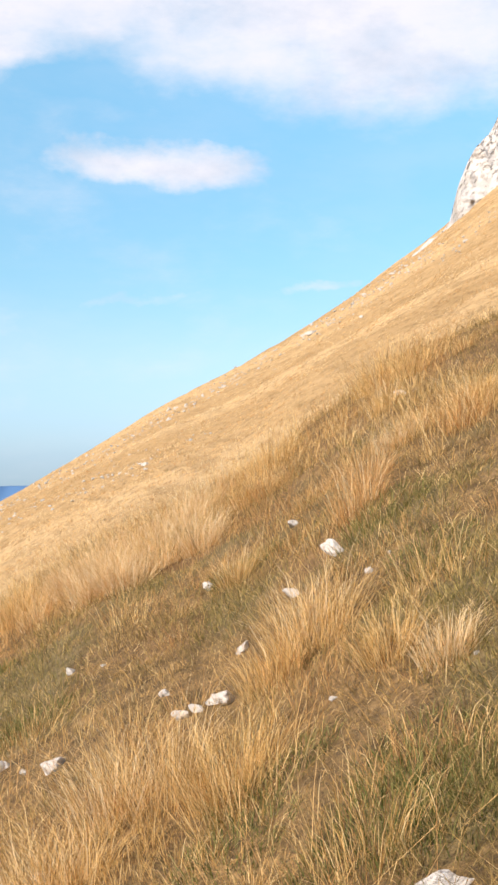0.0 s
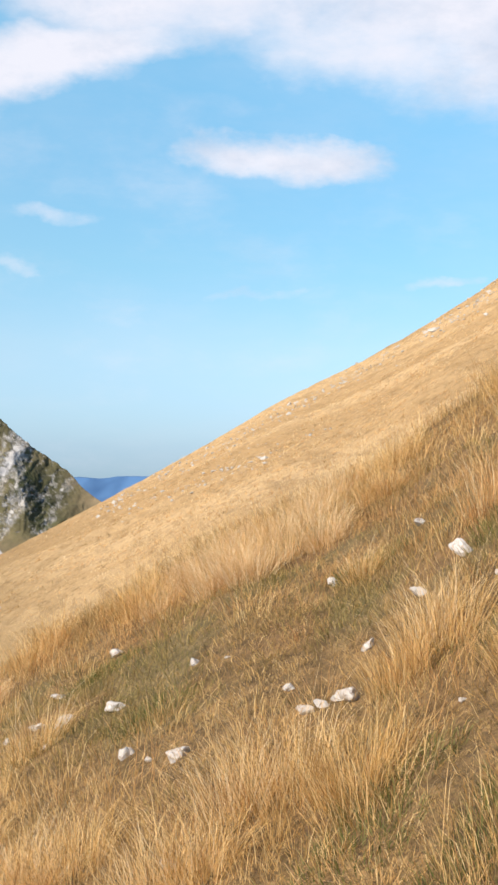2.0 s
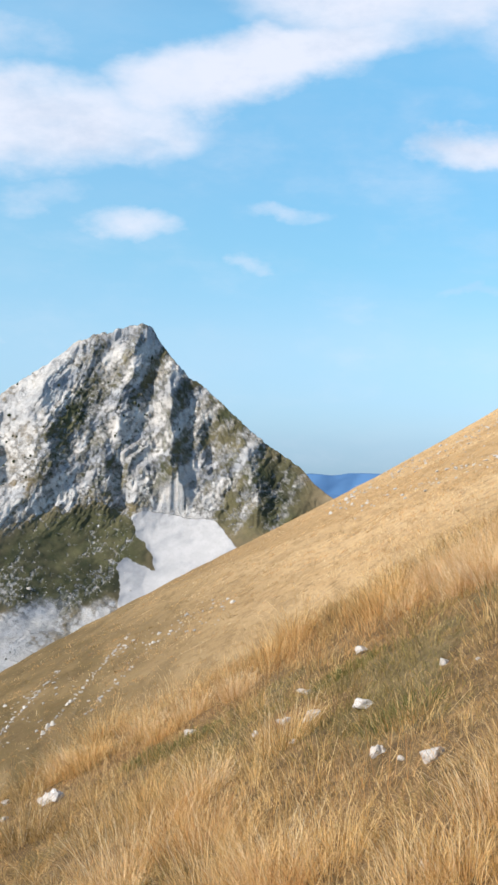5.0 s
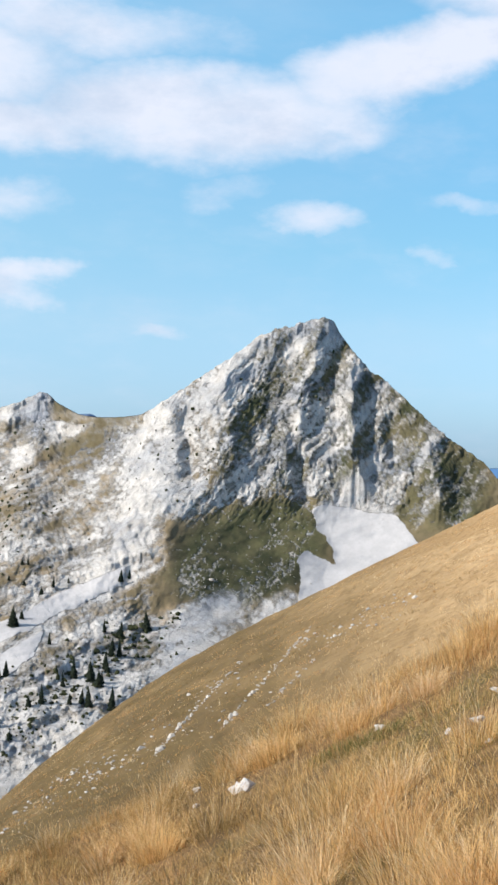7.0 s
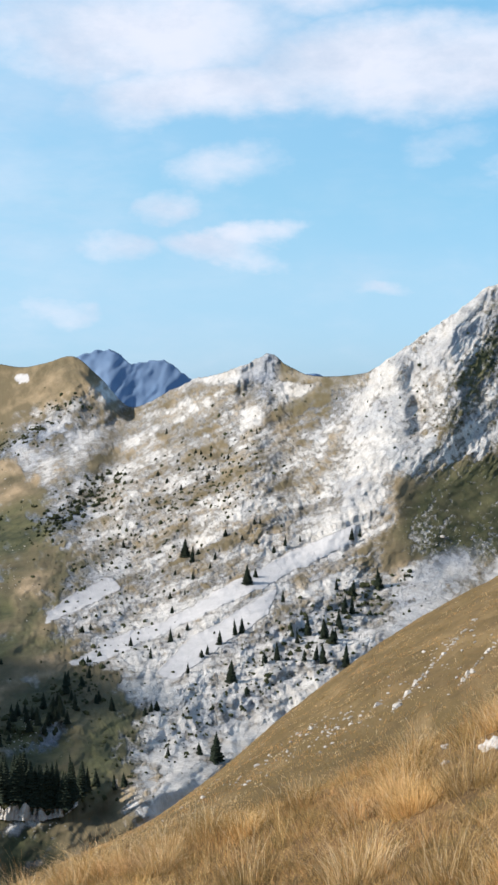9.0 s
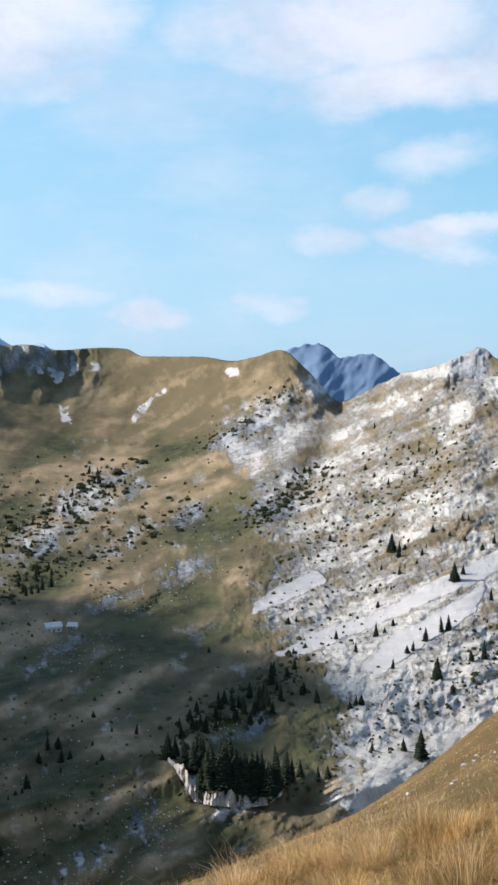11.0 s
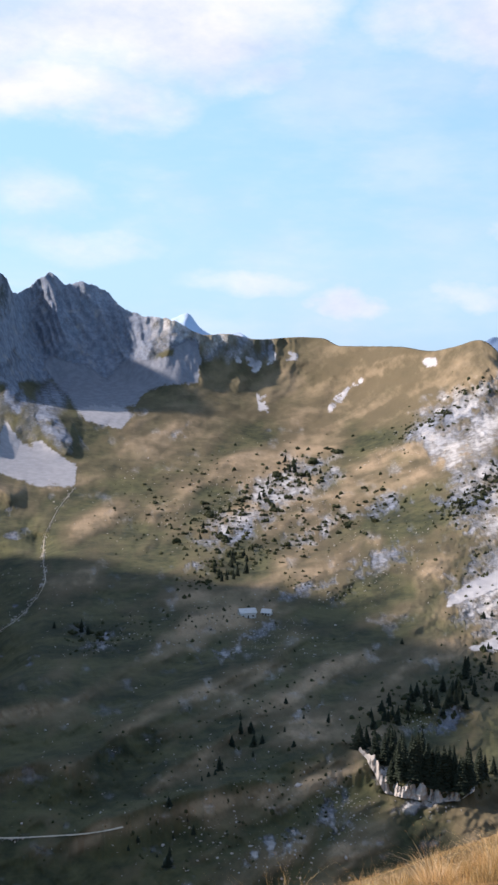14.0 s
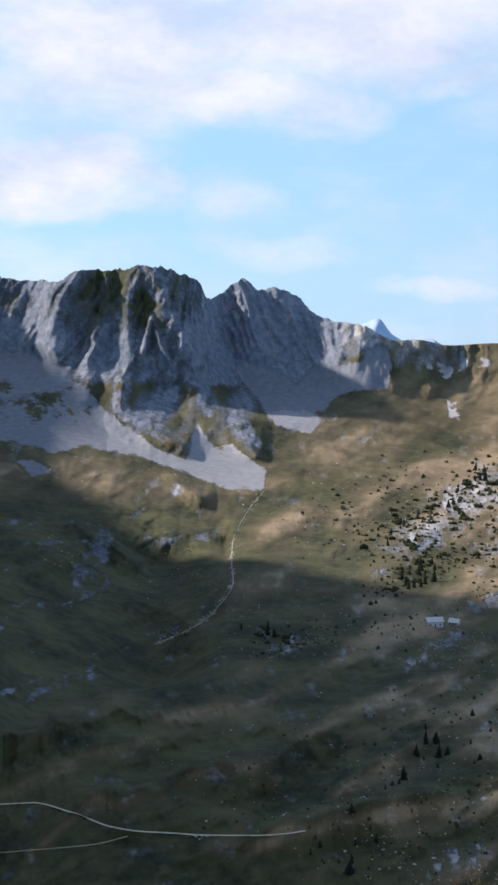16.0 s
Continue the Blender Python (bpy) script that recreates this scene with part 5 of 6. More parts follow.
# bearing, height angle, height in metres at one kilometre
TREES_SLOPE = [(39.21, -11.66, 8.8), (37.42, -11.51, 11.0), (38.32, -12.21, 10.6), (37.04, -11.33, 6.2), (36.66, -11.0, 6.2), (35.21, -11.63, 13.2), (34.5, -11.22, 12.4), (34.2, -11.12, 12.4), (35.76, -12.06, 9.7),
               (36.02, -12.18, 7.1), (36.65, -12.88, 8.8), (34.69, -13.27, 22.1), (32.6, -12.31, 15.5), (33.17, -12.43, 9.7), (32.36, -9.77, 11.0), (33.96, -8.98, 14.1), (33.6, -8.67, 7.9), (33.98, -13.81, 7.1),
               (31.22, -11.22, 18.5), (30.47, -11.32, 17.7), (30.54, -12.42, 17.7), (29.52, -12.56, 23.0), (29.86, -10.81, 17.7), (29.28, -6.97, 10.6), (32.26, -7.28, 9.7), (32.76, -7.59, 6.2), (31.58, -7.09, 5.3), (36.75, -7.76, 15.0)]
TREES_FOOT = [(36.44, -8.01, 13.2), (28.91, -6.84, 8.8), (29.95, -9.22, 13.2), (29.25, -9.44, 13.2), (41.13, -12.33, 7.1), (41.33, -12.4, 6.2), (40.1, -14.37, 12.4), (41.38, -11.02, 6.2), (41.0, -10.92, 7.1), (38.57, -14.66, 9.7), (38.31, -14.51, 9.7),
              (38.05, -14.46, 8.8), (36.13, -16.37, 10.6), (35.36, -16.67, 27.4), (37.54, -16.39, 9.7), (39.52, -7.32, 6.2), (37.57, -2.29, 6.2), (42.15, -13.3, 7.9), (42.54, -14.16, 11.5), (44.95, -12.28, 6.2)]
TREES_VALE = [(53.12, -17.87, 13.2), (52.58, -16.82, 8.8), (52.19, -16.3, 11.5), (51.74, -16.24, 10.6), (51.58, -16.86, 12.4), (51.2, -16.73, 7.9), (53.93, -18.31, 6.2), (53.62, -18.13, 5.3), (53.32, -18.05, 6.2), (55.4, -19.32, 10.6), (54.29, -20.51, 8.8),
              (55.47, -21.77, 11.5), (55.36, -21.42, 10.6), (56.82, -20.78, 7.9), (48.21, -15.75, 7.9), (49.74, -16.82, 5.3), (52.38, -9.46, 11.5), (52.58, -9.59, 8.8), (52.88, -9.63, 9.7), (52.02, -9.34, 9.7), (59.4, -11.9, 11), (59.1, -12.0, 9), (60.6, -11.7, 6)]
TREES_GROVE = [(46.8, -16.83, 22.1), (46.41, -16.71, 20.3), (46.03, -17.18, 24.7), (45.64, -17.46, 26.5), (45.33, -18.12, 22.1), (44.87, -18.0, 30.9), (44.41, -18.11, 33.6), (44.05, -18.15, 35.3), (43.64, -18.21, 34.4), (43.28, -18.28, 36.2), (42.92, -18.32, 35.3),
               (42.56, -18.35, 36.2), (42.21, -18.34, 33.6), (41.85, -18.05, 30.9), (41.5, -17.95, 29.1), (41.14, -17.75, 22.1), (40.79, -17.55, 15.9), (39.98, -17.75, 13.2), (39.52, -17.62, 11.5)]
TREES_KNOLL = [(42.08, -13.63, 17.7), (42.33, -14.49, 17.7), (42.79, -14.79, 15.9), (43.35, -14.94, 15.0), (43.86, -14.81, 15.0), (44.24, -14.52, 13.2), (44.62, -15.13, 14.1), (45.08, -15.74, 15.0), (45.52, -15.62, 13.2), (46.16, -15.99, 13.2), (41.7, -14.35, 13.2), (41.38, -13.37, 10.6),
               (41.08, -13.0, 8.8), (40.05, -14.43, 12.4), (42.08, -14.92, 13.2), (43.1, -14.26, 13.2)]
trees = TREES_SLOPE + TREES_FOOT + TREES_VALE + TREES_GROVE + TREES_KNOLL
rng = random.Random(21)
for az, el, h in TREES_GROVE[5:15]:       # a second rank in the grove
    trees.append((az + rng.uniform(-0.2, 0.2), el + rng.uniform(0.15, 0.5), h * rng.uniform(0.75, 1.0)))
for a0, e0, a1, e1, wide, count, low, tall in ((54.2, -7.6, 49.2, -4.4, 0.55, 22, 4, 8), (53.4, -9.6, 52.0, -8.6, 0.3, 12, 5, 10), (42.6, -6.4, 40.6, -4.4, 0.5, 12, 4, 7),
                                               (38.5, -4.5, 33.5, -2.5, 0.9, 16, 3, 6), (37.0, -9.5, 33.0, -6.0, 0.8, 14, 3, 7), (31.5, -12.4, 28.6, -9.4, 0.5, 12, 8, 16), (46.4, -15.8, 41.4, -13.8, 0.7, 34, 6, 13), (45.8, -17.4, 41.6, -17.6, 0.5, 22, 14, 26), (56.5, -21.5, 50.5, -15.5, 1.2, 12, 3, 6)):
    for k in range(count):
        t = rng.random()
        trees.append((a0 + (a1 - a0) * t + rng.gauss(0, wide * 0.7), e0 + (e1 - e0) * t + rng.gauss(0, wide * 0.5), rng.uniform(low, tall)))
for k, (az, el, h) in enumerate(trees):
    p, r = far_place(az, el, -0.3)
    tall = h * r / 1000 * rng.uniform(0.78, 1.12)
    proto = SPRUCES[k % 4]
    wide = rng.uniform(0.9, 1.25) * (1.35 if tall < 7 else 1.0)
    if k < 4:
        proto.scale = (tall * wide, tall * wide, tall)
        proto.matrix_basis = Matrix.Translation(p) @ Matrix.Diagonal((tall * wide, tall * wide, tall, 1))
    else:
        ob = copy_thing(proto, Matrix.Identity(4))
        ob.matrix_basis = Matrix.Translation(p) @ pose(0, 0, 0, rng.gauss(0, 2.5), rng.gauss(0, 2.5), rng.uniform(0, 360)) @ Matrix.Diagonal((tall * wide, tall * wide, tall, 1))


def cliff_band():
    """The low pale cliff below the grove, ribbed and broken, on the slope of the knoll."""
    az = np.linspace(46.9, 41.6, 150)
    low = curve([(41.6, -18.25), (42.4, -18.7), (44.0, -18.75), (45.0, -18.7), (45.6, -18.45), (46.2, -17.6), (46.9, -16.7)], az) + 0.10 * fbm(az * 2.5, az * 0, 4, 181)
    top = curve([(41.6, -18.15), (42.4, -18.05), (43.4, -18.15), (44.2, -17.85), (44.8, -18.1), (45.3, -17.7), (45.8, -17.3), (46.2, -16.9), (46.9, -16.45)], az) + 0.12 * fbm(az * 3.0, az * 0 + 5, 4, 182)
    top = low + (top - low) * np.clip(0.48 + 1.0 * fbm(az * 2.4, az * 0, 4, 185, 0.6), 0.0, 1.0)
    rows = np.concatenate([np.linspace(0, 1, 26), [1.0]])
    P2 = np.zeros((len(az), len(rows), 3))
    for i, (a_, lo_, hi_) in enumerate(zip(az, low, top)):
        r = far_place(a_, lo_)[1]
        for j, t in enumerate(rows):
            el = lo_ - 0.12 + (max(hi_, lo_ + 0.08) - lo_ + 0.12) * t
            rr = r - 1.5 + 3.0 * t + (9.0 if j == len(rows) - 1 else 0.0) - 2.6 * float(ridged(np.array(a_ * 3.2 + 0.3 * t), np.array(el * 0.8), 4, 183, 0.6)) - 1.2 * float(fbm(np.array(a_ * 9.0), np.array(el * 6.0), 4, 184, 0.6))
            P2[i, j] = (-rr * math.sin(radians(a_)), rr * math.cos(radians(a_)), EYE + rr * math.tan(radians(el)))
    me = grid_mesh("rock_cliff", P2)
    me.materials.append(HILL_STONE)
    return tagged(new("rock_cliff", me), "low pale limestone cliff below the dark spruces", "cliff")


cliff_band()


def shrub_mesh(seed):
    """A low mountain shrub, 1 m across: many small clumps of foliage."""
    rng = random.Random(seed)
    bm = bmesh.new()
    for k in range(16):
        a, d = rng.uniform(0, 6.283), 0.42 * math.sqrt(rng.random())
        size = rng.uniform(0.10, 0.22)
        m = Matrix.Translation((math.cos(a) * d, math.sin(a) * d, 0.06 + rng.uniform(0.1, 0.62) * (0.6 - d))) @ pose(0, 0, 0, rng.uniform(0, 90), rng.uniform(0, 90), 0) @ Matrix.Diagonal((size, size * 0.8, size * 0.9, 1))
        for v in bmesh.ops.create_icosphere(bm, subdivisions=1, radius=1, matrix=m)["verts"]:
            v.co += Vector((rng.uniform(-1, 1), rng.uniform(-1, 1), rng.uniform(-1, 1))) * size * 0.35
    me = bpy.data.meshes.new("shrub")
    bm.to_mesh(me)
    bm.free()
    me.materials.append(SHRUB)
    return me


SHRUBS = [shrub_mesh(500 + k) for k in range(5)]
rng = random.Random(33)
for a0, e0, a1, e1, wide, count, low, big in ((54.6, -7.9, 48.6, -4.4, 0.9, 84, 4, 11), (54.6, -10.0, 51.6, -8.2, 0.5, 26, 5, 10), (51.5, -8.8, 45.0, -5.6, 0.9, 50, 4, 8), (45.2, -3.3, 41.6, -0.8, 0.5, 26, 3, 6), (43.4, -6.8, 39.6, -4.4, 0.6, 48, 4, 9), (57.0, -6.5, 53.5, -5.0, 0.6, 14, 3, 7),
                                              (39.5, -7.5, 33.5, -3.0, 0.9, 36, 3, 5), (33.0, -12.8, 27.6, -8.6, 0.9, 46, 4, 9), (60.0, -12.2, 57.4, -11.8, 0.35, 12, 4, 8), (50.5, -9.3, 46.0, -9.6, 0.3, 12, 2, 4), (40.5, -18.0, 36.5, -15.5, 0.7, 20, 3, 6), (53.5, -21.3, 48.5, -20.0, 0.7, 16, 3, 6), (29.5, -2.0, 24.0, 0.0, 1.0, 10, 2, 3)):
    for k in range(int(0.74 * count)):
        t = rng.random()
        p, r = far_place(a0 + (a1 - a0) * t + rng.gauss(0, wide * 0.7), e0 + (e1 - e0) * t + rng.gauss(0, wide * 0.55), -0.1)
        size = rng.uniform(low, big) * r / 1000 * rng.uniform(0.5, 1.0)
        ob = new("shrub", SHRUBS[k % 5])
        ob.matrix_world = Matrix.Translation(p) @ pose(0, 0, 0, 0, 0, rng.uniform(0, 360)) @ Matrix.Diagonal((size, size * rng.uniform(0.7, 1.1), size * rng.uniform(0.75, 1.25), 1))
        tagged(ob, "low dark green mountain shrub on stony ground", "shrub", "mountain shrubs")


blob = bmesh.new()
bmesh.ops.create_icosphere(blob, subdivisions=1, radius=0.5)
bv, bf = np.array([v.co[:] for v in blob.verts]), np.array([[v.index for v in f.verts] for f in blob.faces])
blob.free()


def thicket(name, bands, label):
    """Knee-high scrub in one mesh, too fine to count: bands of place, spread, count and size."""
    gq = np.random.default_rng(23)
    V, F = [], []
    for a0, e0, a1, e1, wide, count, size in bands:
        for k in range(count):
            t = gq.uniform()
            p, r = far_place(a0 + (a1 - a0) * t + gq.normal(0, wide), e0 + (e1 - e0) * t + gq.normal(0, wide * 0.7))
            q = bv * (1 + gq.uniform(-0.4, 0.4, bv.shape)) * np.array([gq.uniform(0.7, 1.3), gq.uniform(0.7, 1.3), gq.uniform(0.9, 1.6)]) * size * r / 1000 * min(gq.lognormal(-0.08, 0.5), 1.7)
            F.append(bf + sum_[0])
            V.append(q + np.array(p[:]))
            sum_[0] += len(bv)
    sum_[0] = 0
    me = bpy.data.meshes.new(name)
    me.from_pydata(np.concatenate(V).tolist(), [], np.concatenate(F).tolist())
    me.materials.append(SHRUB)
    return tagged(new(name, me), label, "scrub", kind="stuff")


sum_ = [0]
thicket("dwarf_scrub", ((54.8, -8.1, 48.4, -4.2, 0.8, 420, 2.2), (54.6, -10.0, 51.4, -8.0, 0.5, 150, 2.2), (51.5, -8.8, 45.0, -5.6, 0.8, 200, 1.9), (45.4, -3.4, 41.4, -0.8, 0.5, 120, 1.8), (43.6, -6.8, 39.4, -4.2, 0.6, 220, 2.2), (58.0, -7.5, 53.5, -4.5, 0.9, 120, 1.6), (39.5, -8.0, 33.0, -2.0, 1.5, 260, 1.8),
                        (33.0, -12.8, 27.6, -8.6, 0.9, 160, 2.4), (50.4, -9.6, 47.2, -10.2, 0.3, 50, 1.6), (56.0, -21.5, 47.0, -17.5, 1.3, 120, 2.0), (46.6, -16.0, 41.0, -13.2, 0.7, 160, 3.2), (60.0, -12.4, 52.0, -11.0, 0.7, 120, 1.8), (42.0, -14.0, 38.5, -10.5, 0.8, 120, 2.2), (29.0, -3.0, 20.0, 2.5, 1.6, 110, 1.6), (43.0, -9.5, 34.0, -4.0, 1.3, 260, 1.9), (40.0, -17.0, 30.5, -11.5, 1.2, 260, 2.0), (45.5, -18.2, 41.0, -18.0, 0.5, 120, 3.0), (60.0, -20.0, 48.0, -13.5, 1.8, 170, 1.9)), "low dark scrub between the rocks of the valley")


# ======================= track, stream, huts =======================
def ribbon(name, pts, half, mat, label, category, lift=0.5, wobble=0.0):
    """A strip of ground laid over the valley along bearings and height angles."""
    pa = np.array(pts, float)
    t = np.linspace(0, len(pts) - 1, (len(pts) - 1) * 14 + 1)
    az, el = np.interp(t, range(len(pts)), pa[:, 0]), curve([(i, p[1]) for i, p in enumerate(pts)], t)
    az = curve([(i, p[0]) for i, p in enumerate(pts)], t)
    c = np.array([far_place(a, e)[0][:] for a, e in zip(az, el)])
    d = np.gradient(c, axis=0)
    side = np.stack([-d[:, 1], d[:, 0], 0 * d[:, 0]], -1)
    side /= np.linalg.norm(side, axis=1)[:, None]
    rows = []
    w = half * (1 + wobble * fbm(t * 1.3, t * 0, 4, 151))
    for k in (-1.0, -0.5, 0.0, 0.5, 1.0):
        q = c + side * (k * w)[:, None]
        q[:, 2] = c[:, 2] + lift - 0.3 * abs(k)
        rows.append(q)
    return structure(name, grid_mesh(name, np.stack(rows, 1)), mat, label, category)


ribbon("track", [(75, -18.9), (71.4, -19.05), (69.9, -19.04), (68.1, -19.5), (66.3, -20.12), (65.0, -20.32), (63.5, -20.4), (62.0, -20.48), (59.9, -20.46), (58.6, -20.38), (57.5, -20.2)], 0.65, GRAVEL, "narrow white gravel track across the valley floor", "track")
ribbon("footpath", [(74, -21.1), (71.4, -21.0), (69.1, -20.92), (67.1, -20.8), (65.6, -20.5)], 0.45, WORN, "faint trodden path through the grass", "path", 0.35)
ribbon("stream_bed", [(59.7, -5.55), (60.5, -6.6), (61.05, -7.84), (61.1, -8.7), (61.0, -9.6), (61.88, -10.97), (62.9, -11.73), (64.4, -12.36)], 0.30, GRAVEL, "dry pale stony stream bed curving down the valley", "stream bed", 0.4, 0.9)


STREAM = [(59.7, -5.55), (60.5, -6.6), (61.05, -7.84), (61.1, -8.7), (61.0, -9.6), (61.88, -10.97), (62.9, -11.73), (64.4, -12.36)]
gen = np.random.default_rng(19)
spots = []
for k in range(420):
    t = gen.uniform(0, len(STREAM) - 1.001)
    i0, f = int(t), t - int(t)
    az, el = STREAM[i0][0] + (STREAM[i0 + 1][0] - STREAM[i0][0]) * f + gen.normal(0, 0.06), STREAM[i0][1] + (STREAM[i0 + 1][1] - STREAM[i0][1]) * f + gen.normal(0, 0.05)
    spots.append((far_place(az, el, 0.2)[0], float(gen.lognormal(0.1, 0.5))))
strewn("stream_boulders", spots, "pale boulders along the dry stream bed", HILL_STONE)
spots = []
for a0, e0, wa, we, count in ((47.4, -19.6, 1.2, 1.3, 190), (49.9, -21.4, 1.8, 0.9, 110), (44.0, -15.4, 1.3, 0.7, 110), (44.0, -18.9, 1.5, 0.4, 70), (52.0, -17.5, 5.5, 2.6, 220), (50.5, -12.3, 2.4, 0.9, 140), (57.5, -11.5, 5.0, 2.0, 160), (60.0, -18.0, 6.0, 3.0, 120), (62.35, -20.5, 0.45, 0.10, 40), (53.5, -20.5, 3.0, 1.6, 160), (58.4, -12.3, 1.2, 0.5, 70), (68.0, -8.2, 1.4, 0.9, 60), (45.5, -8.9, 2.2, 0.7, 110),
                              (51.0, -7.0, 3.2, 1.2, 120), (46.5, -7.4, 2.2, 0.8, 80), (64.0, -9.5, 3.0, 1.5, 60), (66.0, -5.0, 3.0, 0.7, 60), (23.5, -7.0, 2.6, 1.2, 110), (15.2, -2.6, 1.2, 0.8, 90), (53.0, -6.0, 5.0, 2.0, 300), (50.5, -5.8, 2.6, 1.1, 200), (51.6, -12.0, 1.6, 0.6, 90), (42.5, -4.0, 2.0, 1.6, 120), (45.5, -4.0, 1.5, 0.8, 60), (48.0, -10.2, 2.0, 0.6, 90)):
    for k in range(count):
        az, el = a0 + gen.normal(0, wa * 0.6), e0 + gen.normal(0, we * 0.6)
        p, r = far_place(az, el, 0.1)
        spots.append((p, float(gen.lognormal(-0.55, 0.5)) * (0.4 + r / 900)))
strewn("valley_boulders", spots, "pale limestone boulders strewn over the grassy valley", HILL_STONE)


def box(bm, x0, x1, y0, y1, z0, z1):
    bmesh.ops.create_cube(bm, size=1, matrix=Matrix.Translation(((x0 + x1) / 2, (y0 + y1) / 2, (z0 + z1) / 2)) @ Matrix.Diagonal((x1 - x0, y1 - y0, z1 - z0, 1)))


def hut(az, el, turn, long, deep, wall_h, rise, label):
    """A mountain hut: stone walls, door, windows and a pale two-sided roof."""
    p, r = far_place(az, el, -0.6)
    top = new("mountain_hut", None)
    bm = bmesh.new()
    box(bm, -long / 2, long / 2, -deep / 2, deep / 2, -2.0, wall_h)
    for sx in (-1, 1):
        a = [bm.verts.new((sx * long / 2, y, z)) for y, z in ((-deep / 2, wall_h), (deep / 2, wall_h), (0, wall_h + rise - 0.1))]
        bm.faces.new(a)
    part("wall", bm, HUT_WALL, top)
    for sy in (-1, 1):
        bm = bmesh.new()
        o, e = 0.5, 0.18
        ys, zs = sy * (deep / 2 + o), wall_h - o * rise / (deep / 2)
        q = [(-long / 2 - o, ys, zs), (long / 2 + o, ys, zs), (long / 2 + o, 0, wall_h + rise), (-long / 2 - o, 0, wall_h + rise)]
        lo = [bm.verts.new(v) for v in q]
        hi = [bm.verts.new((v[0], v[1], v[2] + e)) for v in q]
        bm.faces.new(lo), bm.faces.new(hi)
        for i in range(4):
            bm.faces.new((lo[i], lo[(i + 1) % 4], hi[(i + 1) % 4], hi[i]))
        part("roof", bm, HUT_ROOF, top, "pale sheet metal roof slope")
    bm = bmesh.new()
    box(bm, -0.5, 0.5, -deep / 2 - 0.06, -deep / 2 + 0.02, 0, min(2.0, wall_h - 0.3))
    part("door", bm, HUT_DARK, top)
    for x in (-0.32, 0.30):
        bm = bmesh.new()
        box(bm, x * long - 0.6, x * long + 0.6, -deep / 2 - 0.05, -deep / 2 + 0.02, 0.9, min(2.0, wall_h - 0.3))
        part("window", bm, HUT_DARK, top)
    top.matrix_basis = Matrix.Translation(p) @ pose(0, 0, 0, 0, 0, az + turn)
    return tagged(top, label, "hut", "mountain huts")


hut(51.95, -11.25, 20, 10.5, 5.6, 3.8, 2.2, "long stone mountain hut with a pale roof in the valley")
hut(51.05, -11.15, -18, 6, 5, 2.4, 1.9, "small stone shed with a pale roof beside the hut")


# ======================= grass =======================
def blade_mesh(name, root, height, width, lean, mat):
    """Grass blades: root places, heights, widths, and the sideways run of the tip."""
    n = len(root)
    g = np.random.default_rng(len(name) + n)
    yaw_ = g.uniform(0, 2 * math.pi, n)
    side = np.stack([np.cos(yaw_), np.sin(yaw_), np.zeros(n)], -1) * (width / 2)[:, None]
    up = np.zeros((n, 3))
    up[:, 2] = height
    mid = root + up * 0.55 + lean * 0.35
    tip = root + up * (1 - 0.25 * np.clip(np.linalg.norm(lean, axis=1) / np.maximum(height, 1e-3), 0, 1))[:, None] + lean
    V = np.stack([root - side, root + side, mid + side * 0.8, mid - side * 0.8, tip], 1).reshape(-1, 3)
    b5 = np.arange(n)[:, None] * 5
    tri = np.concatenate([b5 + np.array([[0, 1, 2]]), b5 + np.array([[0, 2, 3]]), b5 + np.array([[3, 2, 4]])], 1).reshape(-1, 3)
    me = bpy.data.meshes.new(name)
    me.vertices.add(len(V)), me.loops.add(tri.size), me.polygons.add(len(tri))
    me.vertices.foreach_set("co", V.astype(np.float32).ravel())
    me.loops.foreach_set("vertex_index", tri.astype(np.int32).ravel())
    me.polygons.foreach_set("loop_start", np.arange(0, tri.size, 3, dtype=np.int32))
    me.update(calc_edges=True)
    me.materials.append(mat)
    return me


def tufts(g, az, r, count, radius, height, splay):
    """Blades of many tufts: arrays by tuft; returns roots, heights, leans and the tuft of each."""
    who = np.repeat(np.arange(len(az)), count)
    n = len(who)
    ang, d = g.uniform(0, 2 * math.pi, n), np.sqrt(g.uniform(0, 1, n)) * radius[who]
    x = -r[who] * np.sin(np.radians(az[who])) + np.cos(ang) * d
    y = r[who] * np.cos(np.radians(az[who])) + np.sin(ang) * d
    z = hill(np.degrees(np.arctan2(-x, y)), np.hypot(x, y)) - 0.01
    h = height[who] * g.uniform(0.45, 1.1, n)
    out = np.stack([np.cos(ang), np.sin(ang), np.zeros(n)], -1) * (splay[who] * h * (0.25 + d / np.maximum(radius[who], 1e-3)) * g.uniform(0.3, 1.2, n))[:, None]
    out = out + g.normal(0, 0.32, (n, 3)) * h[:, None] * np.array([1, 1, 0]) + np.array([-0.10, -0.03, 0]) * h[:, None]
    return np.stack([x, y, z], -1), h, out, who


g = np.random.default_rng(77)


